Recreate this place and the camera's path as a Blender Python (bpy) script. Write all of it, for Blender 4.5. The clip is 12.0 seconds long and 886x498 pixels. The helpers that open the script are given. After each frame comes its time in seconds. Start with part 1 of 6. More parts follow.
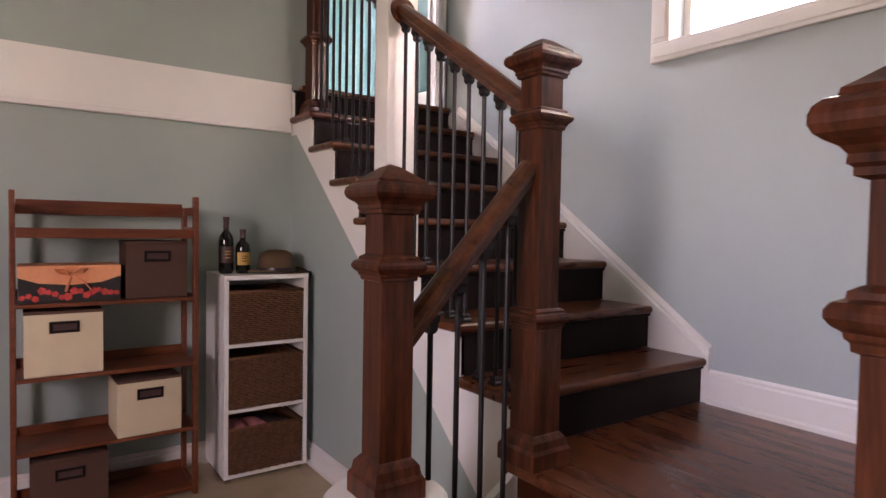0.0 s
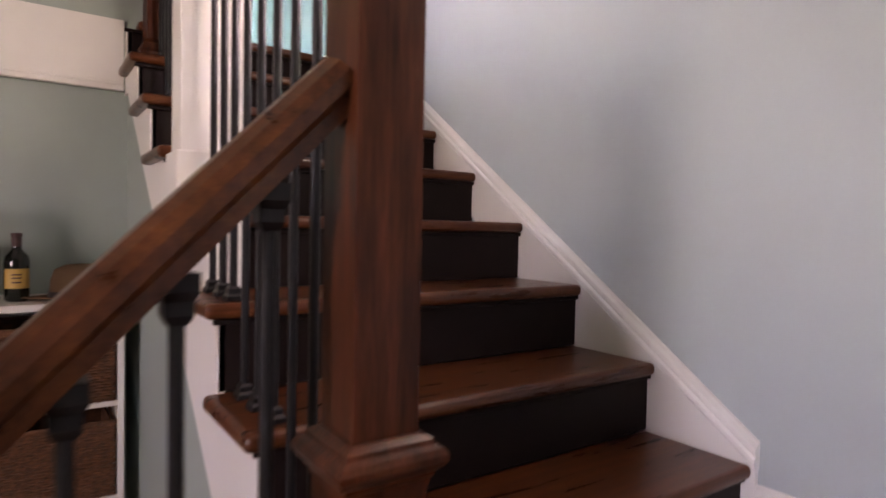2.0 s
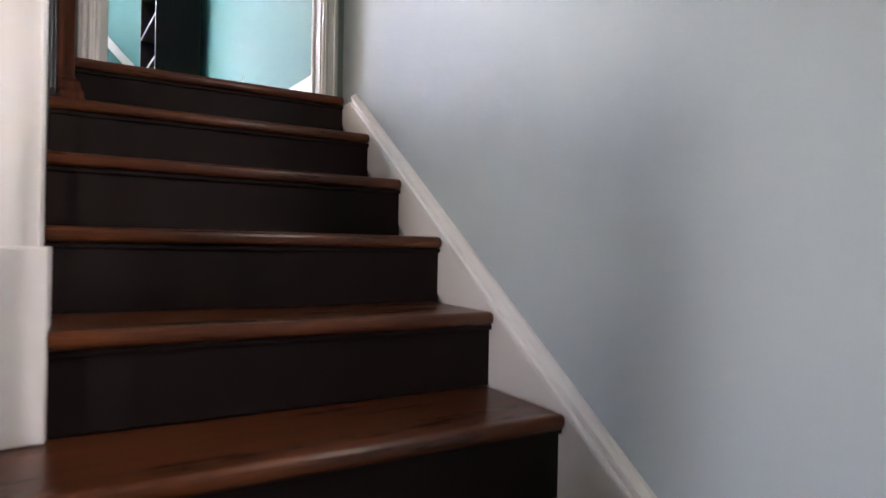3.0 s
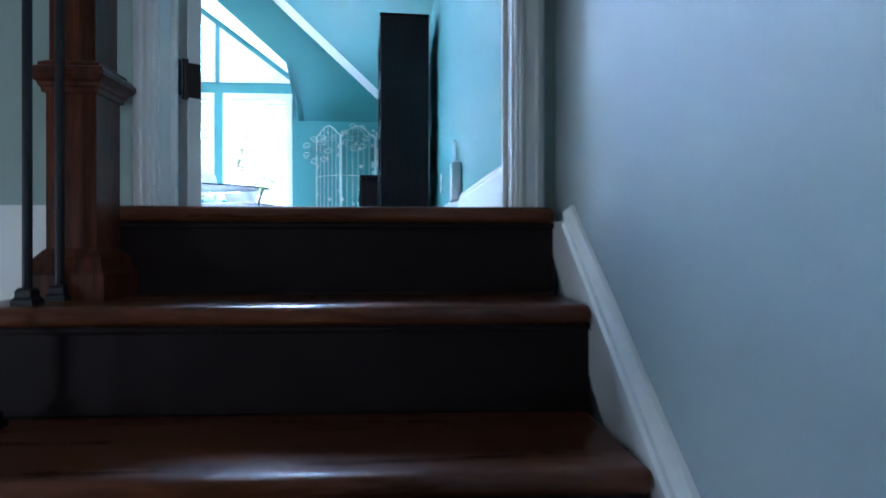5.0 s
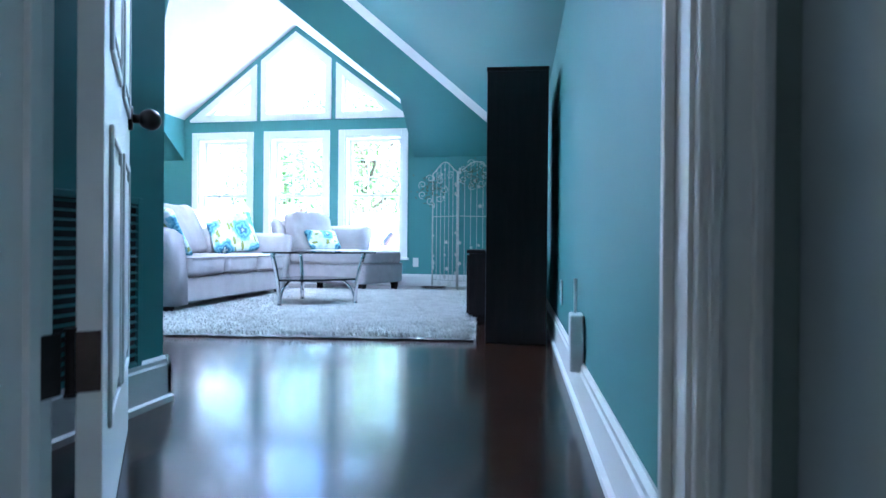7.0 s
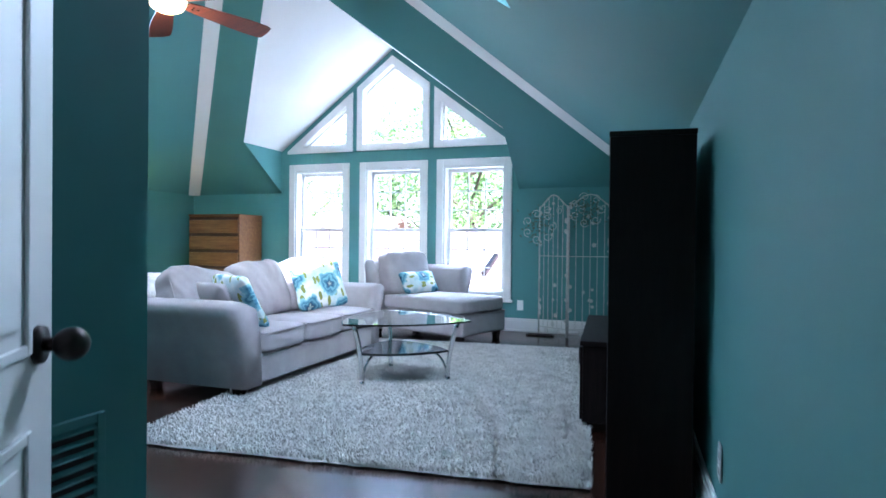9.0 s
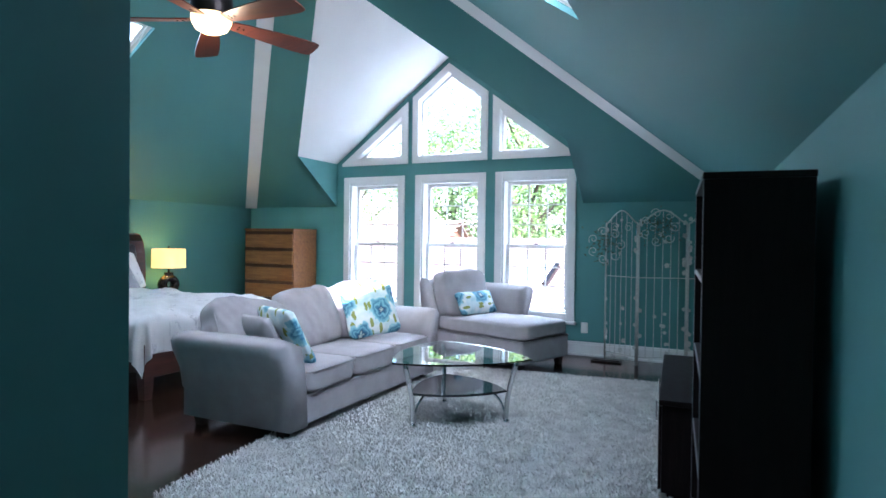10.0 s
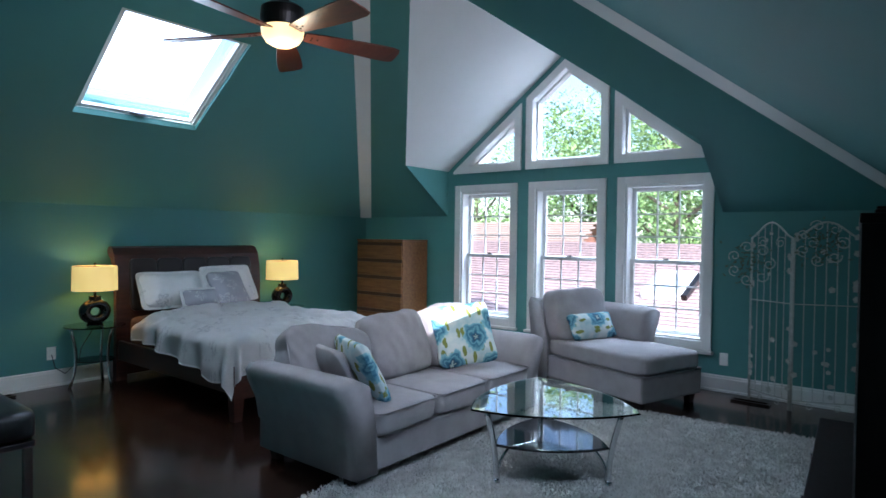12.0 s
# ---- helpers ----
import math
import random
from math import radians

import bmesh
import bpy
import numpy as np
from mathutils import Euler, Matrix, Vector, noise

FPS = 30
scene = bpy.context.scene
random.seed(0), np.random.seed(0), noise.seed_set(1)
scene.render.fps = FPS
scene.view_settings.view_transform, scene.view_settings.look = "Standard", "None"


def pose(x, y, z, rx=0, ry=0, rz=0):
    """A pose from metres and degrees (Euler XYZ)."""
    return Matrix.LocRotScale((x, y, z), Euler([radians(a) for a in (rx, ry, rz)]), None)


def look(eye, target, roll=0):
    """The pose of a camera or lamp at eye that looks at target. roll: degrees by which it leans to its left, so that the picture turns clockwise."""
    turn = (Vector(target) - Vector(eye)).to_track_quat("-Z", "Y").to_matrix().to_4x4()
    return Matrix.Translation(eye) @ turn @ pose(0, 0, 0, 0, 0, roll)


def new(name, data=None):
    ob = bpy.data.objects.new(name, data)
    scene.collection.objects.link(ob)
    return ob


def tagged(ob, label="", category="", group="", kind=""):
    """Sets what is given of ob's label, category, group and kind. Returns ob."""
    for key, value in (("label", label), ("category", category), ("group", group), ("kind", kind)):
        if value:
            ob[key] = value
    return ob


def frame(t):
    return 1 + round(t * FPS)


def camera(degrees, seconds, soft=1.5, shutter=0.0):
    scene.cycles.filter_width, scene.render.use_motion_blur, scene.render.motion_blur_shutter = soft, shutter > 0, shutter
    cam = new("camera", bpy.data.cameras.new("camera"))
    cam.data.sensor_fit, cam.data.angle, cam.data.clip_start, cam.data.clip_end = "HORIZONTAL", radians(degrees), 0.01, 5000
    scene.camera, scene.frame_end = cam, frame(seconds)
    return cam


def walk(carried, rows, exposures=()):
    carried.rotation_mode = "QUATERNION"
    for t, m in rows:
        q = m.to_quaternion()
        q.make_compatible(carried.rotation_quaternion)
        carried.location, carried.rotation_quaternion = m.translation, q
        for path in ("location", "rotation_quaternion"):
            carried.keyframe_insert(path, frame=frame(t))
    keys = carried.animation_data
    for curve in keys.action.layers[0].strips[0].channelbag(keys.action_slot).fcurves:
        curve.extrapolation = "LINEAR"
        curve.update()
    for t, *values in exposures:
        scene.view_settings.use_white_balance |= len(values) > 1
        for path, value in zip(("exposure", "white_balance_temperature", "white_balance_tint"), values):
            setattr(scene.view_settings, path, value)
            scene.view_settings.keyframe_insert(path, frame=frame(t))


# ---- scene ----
cam = camera(72.9, 12.0, 1.5, 0.4)

PATH = [
    (0, (-2.487, -3.456, -0.844), (-1.336, -1.822, -0.914), 1.0),
    (0.5, (-2.371, -3.321, -0.829), (-1.205, -1.701, -0.926), 0.8),
    (1, (-2.103, -3.140, -0.863), (-0.934, -1.520, -0.949), 0.7),
    (1.5, (-1.797, -2.948, -0.894), (-0.640, -1.318, -0.960), 0.9),
    (2, (-1.487, -2.738, -0.834), (-0.340, -1.101, -0.895), 1.1),
    (2.5, (-1.207, -2.603, -0.737), (-0.096, -0.940, -0.768), 1.3),
    (4.5, (-0.370, -1.636, -0.247), (0.010, 0.327, -0.240), -0.1),
    (5, (-0.345, -1.370, -0.096), (-0.231, 0.627, -0.098), 0.0),
    (5.5, (-0.301, -1.127, 0.079), (-0.343, 0.872, 0.072), 0.1),
    (6, (-0.249, -0.917, 0.250), (-0.391, 1.078, 0.238), 0.5),
    (6.5, (-0.237, -0.741, 0.365), (-0.487, 1.243, 0.356), 0.4),
    (7, (-0.242, -0.569, 0.513), (-0.565, 1.404, 0.503), 0.5),
    (9, (-0.352, 0.138, 1.011), (-1.023, 2.022, 0.991), 0.6),
    (9.5, (-0.390, 0.290, 1.145), (-1.157, 2.137, 1.118), 0.7),
    (10, (-0.462, 0.458, 1.227), (-1.315, 2.267, 1.198), 0.7),
    (10.5, (-0.488, 0.600, 1.347), (-1.418, 2.371, 1.313), 0.7),
    (11, (-0.484, 0.728, 1.375), (-1.496, 2.453, 1.338), 0.7),
    (11.5, (-0.445, 0.900, 1.386), (-1.581, 2.546, 1.348), 0.7),
    (12, (-0.430, 1.060, 1.400), (-1.678, 2.623, 1.357), 0.7),
]
EXPOSURES = [
    (0, 4.9, 7300, 44), (2.0, 5.05, 7450, 43), (2.7, 5.0, 7000, 34), (4.5, 4.4, 5100, 17), (5.5, 3.98, 4500, 11), (7.0, 3.5, 4750, 15),
    (9.0, 2.73, 5250, 17), (10.0, 2.38, 5450, 18), (11.0, 1.84, 5450, 16), (12.0, 1.33, 5450, 15),
]
walk(cam, [(t, look(eye, target, roll)) for t, eye, target, roll in PATH], EXPOSURES)

# ---- world, sun, large lights ----
world = bpy.data.worlds.new("world")
scene.world = world
world.use_nodes = True
wn = world.node_tree.nodes
sky = wn.new("ShaderNodeTexSky")
sky.sky_type = "NISHITA"
sky.sun_disc = False
SUN_DIR = Vector((-2.07, 1.97, -1.75)).normalized()
sky.sun_elevation = math.asin(-SUN_DIR.z)
sky.sun_rotation = math.atan2(-SUN_DIR.x, -SUN_DIR.y)
world.node_tree.links.new(sky.outputs[0], wn["Background"].inputs[0])
wn["Background"].inputs[1].default_value = 0.15

sun_data = bpy.data.lights.new("sun", "SUN")
sun_data.energy, sun_data.angle, sun_data.color = 5.0, radians(0.5), (1.0, 0.93, 0.82)
sun = new("sun", sun_data)
sun.matrix_world = look(-SUN_DIR * 30, (0, 0, 0))


def area(name, eye, target, w, h, power, color=(1, 1, 1)):
    d = bpy.data.lights.new(name, "AREA")
    d.shape, d.size, d.size_y, d.energy, d.color = "RECTANGLE", w, h, power, color
    o = new(name, d)
    o.matrix_world = look(eye, target)
    return o


area("gable_daylight", (-3.45, 9.0, 5.6), (-3.45, 5.2, 0.9), 5.0, 2.6, 710, (0.80, 0.92, 1.0))
area("skylight_daylight_left", (-5.32, 3.45, 2.85), (-4.4, 3.45, 1.55), 0.8, 0.95, 7, (0.82, 0.92, 1.0))
area("skylight_daylight_right", (-1.5, 2.9, 2.8), (-2.6, 2.9, 1.6), 0.8, 0.95, 8, (0.82, 0.92, 1.0))
area("stair_window_daylight", (0.12, -2.4, 0.5), (-2, -2.4, 0.2), 1.2, 0.8, 0.68, (1.0, 0.91, 0.85))
# Added warm fill for the lower room, set at an unseen, made-up opening.
area("lower_room_fill", (-5.12, -3.6, -0.25), (-2.6, -2.6, -0.9), 0.95, 1.05, 2.1, (1.0, 0.88, 0.78))


# ---- materials ----
def material(name):
    m = bpy.data.materials.new(name)
    m.use_nodes = True
    nt = m.node_tree
    return m, nt, nt.nodes["Principled BSDF"]


def coords(nt, scale=(1, 1, 1)):
    tc = nt.nodes.new("ShaderNodeTexCoord")
    mp = nt.nodes.new("ShaderNodeMapping")
    mp.inputs["Scale"].default_value = scale
    nt.links.new(tc.outputs["Object"], mp.inputs[0])
    return mp.outputs[0]


def noisy(nt, vec, scale, detail=4, rough=0.55):
    n = nt.nodes.new("ShaderNodeTexNoise")
    n.inputs["Scale"].default_value, n.inputs["Detail"].default_value, n.inputs["Roughness"].default_value = scale, detail, rough
    nt.links.new(vec, n.inputs["Vector"])
    return n.outputs["Fac"]


def ramp(nt, fac, *stops):
    r = nt.nodes.new("ShaderNodeValToRGB")
    e = r.color_ramp.elements
    while len(e) < len(stops):
        e.new(0.5)
    for el, (p, c) in zip(e, stops):
        el.position, el.color = p, (*c, 1)
    nt.links.new(fac, r.inputs[0])
    return r.outputs[0]


def bump(nt, bsdf, fac, strength, dist=0.002):
    b = nt.nodes.new("ShaderNodeBump")
    b.inputs["Strength"].default_value, b.inputs["Distance"].default_value = strength, dist
    nt.links.new(fac, b.inputs["Height"])
    nt.links.new(b.outputs[0], bsdf.inputs["Normal"])


def scaled(c, k):
    return tuple(min(1.0, v * k) for v in c)


def surface(name, c, rough=0.6, metal=0.0, vary=0.06, scale=3.0, grain=120.0, relief=0.15, stretch=(1, 1, 1), dist=0.001):
    """A plain surface with two scales of variation and a fine relief."""
    m, nt, b = material(name)
    v = coords(nt, stretch)
    big = noisy(nt, v, scale)
    fine = noisy(nt, v, grain, 2)
    mx = nt.nodes.new("ShaderNodeMath")
    mx.operation = "MULTIPLY_ADD"
    mx.inputs[1].default_value = 0.3
    nt.links.new(fine, mx.inputs[0])
    nt.links.new(big, mx.inputs[2])
    col = ramp(nt, mx.outputs[0], (0.35, scaled(c, 1 - vary)), (0.95, scaled(c, 1 + vary)))
    nt.links.new(col, b.inputs["Base Color"])
    rr = nt.nodes.new("ShaderNodeMapRange")
    rr.inputs[3].default_value, rr.inputs[4].default_value = max(0.02, rough - 0.08), min(1, rough + 0.08)
    nt.links.new(big, rr.inputs[0])
    nt.links.new(rr.outputs[0], b.inputs["Roughness"])
    b.inputs["Metallic"].default_value = metal
    bump(nt, b, fine, relief, dist)
    return m


def wood(name, dark, light, rough=0.35, along="x", scale=1.0, coat=0.0, spec=0.5):
    m, nt, b = material(name)
    st = {"x": (1.2, 14, 14), "y": (14, 1.2, 14), "z": (14, 14, 1.2)}[along]
    v = coords(nt, tuple(s * scale for s in st))
    g = noisy(nt, v, 2.2, 7, 0.65)
    f = noisy(nt, coords(nt, tuple(s * 6 * scale for s in st)), 3.0, 3)
    col = ramp(nt, g, (0.3, dark), (0.55, tuple((a + c) / 2 for a, c in zip(dark, light))), (0.75, light))
    mix = nt.nodes.new("ShaderNodeMixRGB")
    mix.blend_type = "MULTIPLY"
    mix.inputs[0].default_value = 0.45
    nt.links.new(col, mix.inputs[1])
    nt.links.new(ramp(nt, f, (0.3, (0.45, 0.42, 0.4)), (0.6, (1, 1, 1))), mix.inputs[2])
    nt.links.new(mix.outputs[0], b.inputs["Base Color"])
    rr = nt.nodes.new("ShaderNodeMapRange")
    rr.inputs[3].default_value, rr.inputs[4].default_value = rough - 0.06, rough + 0.1
    nt.links.new(g, rr.inputs[0])
    nt.links.new(rr.outputs[0], b.inputs["Roughness"])
    b.inputs["Coat Weight"].default_value = coat
    b.inputs["Specular IOR Level"].default_value = spec
    bump(nt, b, f, 0.12, 0.001)
    return m


def plank_floor(name, dark, light, rough):
    """Stained boards with faint joints, running along y."""
    m, nt, b = material(name)
    v = coords(nt)
    rot = nt.nodes.new("ShaderNodeMapping")
    rot.inputs["Rotation"].default_value = (0, 0, radians(90))
    nt.links.new(v, rot.inputs[0])
    br = nt.nodes.new("ShaderNodeTexBrick")
    br.offset = 0.37
    for k, val in (("Color1", (*dark, 1)), ("Color2", (*light, 1)), ("Mortar", (*scaled(dark, 0.5), 1)), ("Scale", 1.0), ("Mortar Size", 0.0012),
                   ("Brick Width", 1.1), ("Row Height", 0.127), ("Bias", 0.0)):
        br.inputs[k].default_value = val
    nt.links.new(rot.outputs[0], br.inputs[0])
    g = noisy(nt, coords(nt, (16, 1.5, 1)), 2.5, 6, 0.65)
    mix = nt.nodes.new("ShaderNodeMixRGB")
    mix.blend_type = "MULTIPLY"
    mix.inputs[0].default_value = 0.7
    nt.links.new(br.outputs[0], mix.inputs[1])
    nt.links.new(ramp(nt, g, (0.3, (0.5, 0.48, 0.46)), (0.65, (1.25, 1.2, 1.15))), mix.inputs[2])
    nt.links.new(mix.outputs[0], b.inputs["Base Color"])
    rr = nt.nodes.new("ShaderNodeMapRange")
    rr.inputs[3].default_value, rr.inputs[4].default_value = rough - 0.05, rough + 0.12
    nt.links.new(noisy(nt, v, 1.7, 5), rr.inputs[0])
    nt.links.new(rr.outputs[0], b.inputs["Roughness"])
    b.inputs["Coat Weight"].default_value = 0.28
    b.inputs["Coat Roughness"].default_value = 0.09
    bump(nt, b, br.outputs["Fac"], -0.25, 0.001)
    return m


def glass(name, tint=(1, 1, 1), rough=0.0):
    m, nt, b = material(name)
    b.inputs["Base Color"].default_value = (*tint, 1)
    b.inputs["Transmission Weight"].default_value = 1.0
    b.inputs["Roughness"].default_value = rough
    b.inputs["IOR"].default_value = 1.45
    return m


def glow(name, c, strength):
    m, nt, b = material(name)
    b.inputs["Base Color"].default_value = (*c, 1)
    b.inputs["Emission Color"].default_value = (*c, 1)
    b.inputs["Emission Strength"].default_value = strength
    b.inputs["Roughness"].default_value = 0.5
    return m


TEAL = surface("teal_wall_paint", (0.085, 0.255, 0.25), 0.62, vary=0.05, scale=1.5, grain=260, relief=0.12)
GREYBLUE = surface("pale_blue_grey_wall_paint", (0.41, 0.475, 0.495), 0.55, vary=0.05, scale=1.3, grain=260, relief=0.12)
SAGE = surface("pale_sage_wall_paint", (0.33, 0.40, 0.375), 0.6, vary=0.05, scale=1.3, grain=260, relief=0.12)
WHITE = surface("white_trim_paint", (0.78, 0.77, 0.75), 0.42, vary=0.03, scale=4, grain=200, relief=0.02)
CEIL_WHITE = surface("white_ceiling_paint", (0.80, 0.79, 0.78), 0.7, vary=0.03, scale=2, grain=240, relief=0.1)
TREAD = wood("brown_stained_oak_tread", (0.040, 0.0105, 0.004), (0.185, 0.056, 0.018), 0.27, "x", coat=0.05, spec=0.35)
LANDING = wood("brown_stained_oak_floor", (0.050, 0.013, 0.0045), (0.185, 0.057, 0.018), 0.26, "y", 0.6, coat=0.1, spec=0.4)
RISER = surface("near_black_riser_paint", (0.0145, 0.009, 0.0085), 0.55, vary=0.25, scale=6, grain=90)
RISER.node_tree.nodes["Principled BSDF"].inputs["Specular IOR Level"].default_value = 0.12
NEWEL = wood("dark_walnut_stain", (0.012, 0.003, 0.0014), (0.145, 0.041, 0.017), 0.30, "z", coat=0.1, spec=0.22)
RAIL = wood("walnut_handrail_stain", (0.038, 0.010, 0.0036), (0.170, 0.056, 0.019), 0.28, "y", coat=0.15, spec=0.35)
IRON = surface("black_iron", (0.012, 0.012, 0.014), 0.42, 0.4, vary=0.3, scale=30, grain=200)
FLOOR = plank_floor("espresso_floorboards", (0.020, 0.009, 0.006), (0.036, 0.015, 0.009), 0.17)
TILE = surface("beige_floor_tile", (0.42, 0.33, 0.22), 0.45, vary=0.2, scale=5, grain=60)
ESPRESSO = wood("black_brown_laminate", (0.010, 0.0065, 0.0065), (0.021, 0.0125, 0.0125), 0.42, "z", spec=0.16)
CHERRY = wood("cherry_stained_wood", (0.10, 0.022, 0.008), (0.24, 0.065, 0.022), 0.35, "x")
MAHOG = wood("dark_mahogany", (0.03, 0.010, 0.007), (0.085, 0.025, 0.014), 0.35, "y")
OAK = wood("honey_oak", (0.13, 0.05, 0.014), (0.29, 0.135, 0.042), 0.4, "x")
SUEDE = surface("light_grey_microsuede", (0.315, 0.295, 0.305), 0.9, vary=0.15, scale=7, grain=420, relief=0.3)
SUEDE_B = surface("grey_microsuede_back", (0.265, 0.247, 0.258), 0.9, vary=0.18, scale=9, grain=420, relief=0.3)
LINEN = surface("off_white_cotton", (0.70, 0.69, 0.68), 0.85, vary=0.07, scale=9, grain=500, relief=0.25)
RUGM = surface("ivory_shag_pile", (0.62, 0.61, 0.58), 0.95, vary=0.22, scale=12, grain=180, relief=0.9, dist=0.01)
CHROME = surface("brushed_chrome", (0.62, 0.63, 0.65), 0.16, 1.0, vary=0.05, scale=20, grain=300, relief=0.03)
BRONZE = surface("oil_rubbed_bronze", (0.025, 0.018, 0.016), 0.35, 0.8, vary=0.3, scale=20, grain=200)
BLACKCERAMIC = surface("glossy_black_ceramic", (0.008, 0.008, 0.009), 0.08, vary=0.1, grain=80, relief=0.02)
LEATHER = surface("dark_brown_leather", (0.02, 0.014, 0.014), 0.35, vary=0.25, scale=12, grain=320, relief=0.4)
BLACKLEATHER = surface("black_leather", (0.010, 0.010, 0.011), 0.33, vary=0.25, scale=12, grain=320, relief=0.4)
FANWOOD = wood("reddish_fan_blade", (0.06, 0.018, 0.012), (0.15, 0.04, 0.022), 0.35, "x")
WIREWHITE = surface("antique_white_metal", (0.52, 0.52, 0.49), 0.5, 0.0, vary=0.2, scale=30, grain=200)
DUSTGREEN = surface("dusty_silk_leaf", (0.10, 0.14, 0.09), 0.7, vary=0.4, scale=30, grain=100)
# Paler grey that stands in for window light reflected on the bookcase edges.
EDGE = surface("edge_reflection_grey", (0.22, 0.21, 0.22), 0.35, 0.2, vary=0.2, scale=20, grain=150)
CLEAR = glass("window_glass")
TABLEGLASS = glass("clear_green_edged_glass", (0.86, 0.97, 0.93))
SMOKE = surface("smoked_black_glass", (0.012, 0.014, 0.016), 0.03, vary=0.1, grain=50, relief=0.0)
SHADE = glow("lit_linen_shade", (1.0, 0.68, 0.20), 0.26)
BOWL = glow("lit_frosted_bowl", (1.0, 0.68, 0.26), 0.7)
PLATE = surface("white_plastic", (0.75, 0.75, 0.73), 0.35, vary=0.03, grain=100, relief=0.02)
SHINGLE = surface("weathered_rose_shingle", (0.29, 0.205, 0.19), 0.9, vary=0.45, scale=14, grain=90, relief=0.6, dist=0.01)
TANSHINGLE = surface("weathered_tan_shingle", (0.34, 0.25, 0.20), 0.9, vary=0.3, scale=14, grain=90, relief=0.6, dist=0.01)
BARK = surface("tree_bark", (0.09, 0.07, 0.05), 0.9, vary=0.4, scale=12, grain=60, relief=0.8, dist=0.02)
LAWN = surface("lawn_grass", (0.07, 0.12, 0.035), 0.95, vary=0.4, scale=0.6, grain=30, relief=0.6)
BRICKRED = surface("far_brick_wall", (0.28, 0.13, 0.09), 0.9, vary=0.3, scale=6, grain=60)
CREAMCLOTH = surface("cream_canvas", (0.60, 0.50, 0.34), 0.85, vary=0.06, scale=8, grain=420, relief=0.3)
BROWNCLOTH = surface("brown_canvas", (0.075, 0.033, 0.021), 0.85, vary=0.1, scale=8, grain=420, relief=0.3)
FELT = surface("tan_wool_felt", (0.20, 0.12, 0.065), 0.95, vary=0.1, scale=10, grain=300, relief=0.4)
WICKER = surface("woven_water_hyacinth", (0.125, 0.050, 0.020), 0.7, vary=0.7, scale=40, grain=260, relief=0.7, dist=0.003)
BOTTLE = surface("dark_bottle_glass", (0.006, 0.008, 0.006), 0.06, vary=0.1, grain=40, relief=0.0)
GOLDLABEL = surface("gold_paper_label", (0.50, 0.30, 0.07), 0.5, vary=0.15, scale=40, grain=200)
DARKLABEL = surface("dark_paper_label", (0.05, 0.02, 0.02), 0.5, vary=0.3, scale=60, grain=200)
PEACH = surface("peach_paper", (0.75, 0.30, 0.14), 0.6, vary=0.08, scale=60, grain=200)
REDPETAL = surface("printed_red_petal", (0.55, 0.05, 0.04), 0.6, vary=0.5, scale=60, grain=200)
BLACKPAPER = surface("black_printed_card", (0.018, 0.014, 0.014), 0.5, vary=0.2, scale=40, grain=200)
SHOEPINK = surface("pink_shoe_fabric", (0.45, 0.16, 0.17), 0.7, vary=0.25, scale=30, grain=200)


def leaf_material():
    m, nt, b = material("sunlit_leaf")
    oi = nt.nodes.new("ShaderNodeNewGeometry")
    col = ramp(nt, oi.outputs["Random Per Island"], (0.0, (0.09, 0.18, 0.05)), (0.5, (0.20, 0.34, 0.10)), (1.0, (0.36, 0.48, 0.20)))
    nt.links.new(col, b.inputs["Base Color"])
    b.inputs["Roughness"].default_value = 0.55
    b.inputs["Transmission Weight"].default_value = 0.0
    b.inputs["Subsurface Weight"].default_value = 0.0
    return m


LEAF = leaf_material()


def mathnode(nt, op, a, b=0.0):
    n = nt.nodes.new("ShaderNodeMath")
    n.operation = op
    for k, v in ((0, a), (1, b)):
        if isinstance(v, (int, float)):
            n.inputs[k].default_value = v
        else:
            nt.links.new(v, n.inputs[k])
    return n.outputs[0]


def blossoms(nt, scale, petals, wave, shift=(0, 0, 0), stretch=(1, 1, 1)):
    """Distance from scattered centres in the cloth's plane, drawn out into petals; and the spread of random tones."""
    mp = nt.nodes.new("ShaderNodeMapping")
    mp.inputs["Location"].default_value, mp.inputs["Scale"].default_value = shift, stretch
    mp.inputs["Rotation"].default_value = (0, 0, shift[0])
    nt.links.new(coords(nt), mp.inputs[0])
    vo = nt.nodes.new("ShaderNodeTexVoronoi")
    vo.voronoi_dimensions = "2D"
    vo.inputs["Scale"].default_value, vo.inputs["Randomness"].default_value = scale, 0.75
    nt.links.new(mp.outputs[0], vo.inputs["Vector"])
    df = nt.nodes.new("ShaderNodeVectorMath")
    df.operation = "SUBTRACT"
    nt.links.new(mp.outputs[0], df.inputs[0])
    nt.links.new(vo.outputs["Position"], df.inputs[1])
    sp = nt.nodes.new("ShaderNodeSeparateXYZ")
    nt.links.new(df.outputs[0], sp.inputs[0])
    ang = mathnode(nt, "ARCTAN2", sp.outputs[1], sp.outputs[0])
    swirl = mathnode(nt, "ADD", mathnode(nt, "MULTIPLY", ang, float(petals)), mathnode(nt, "MULTIPLY", vo.outputs["Distance"], 9.0))
    lobes = mathnode(nt, "MULTIPLY", mathnode(nt, "SINE", swirl), wave)
    ragged = mathnode(nt, "MULTIPLY", mathnode(nt, "SUBTRACT", noisy(nt, mp.outputs[0], 16, 4), 0.5), 0.42)
    return mathnode(nt, "ADD", mathnode(nt, "ADD", vo.outputs["Distance"], lobes), ragged), vo.outputs["Color"]


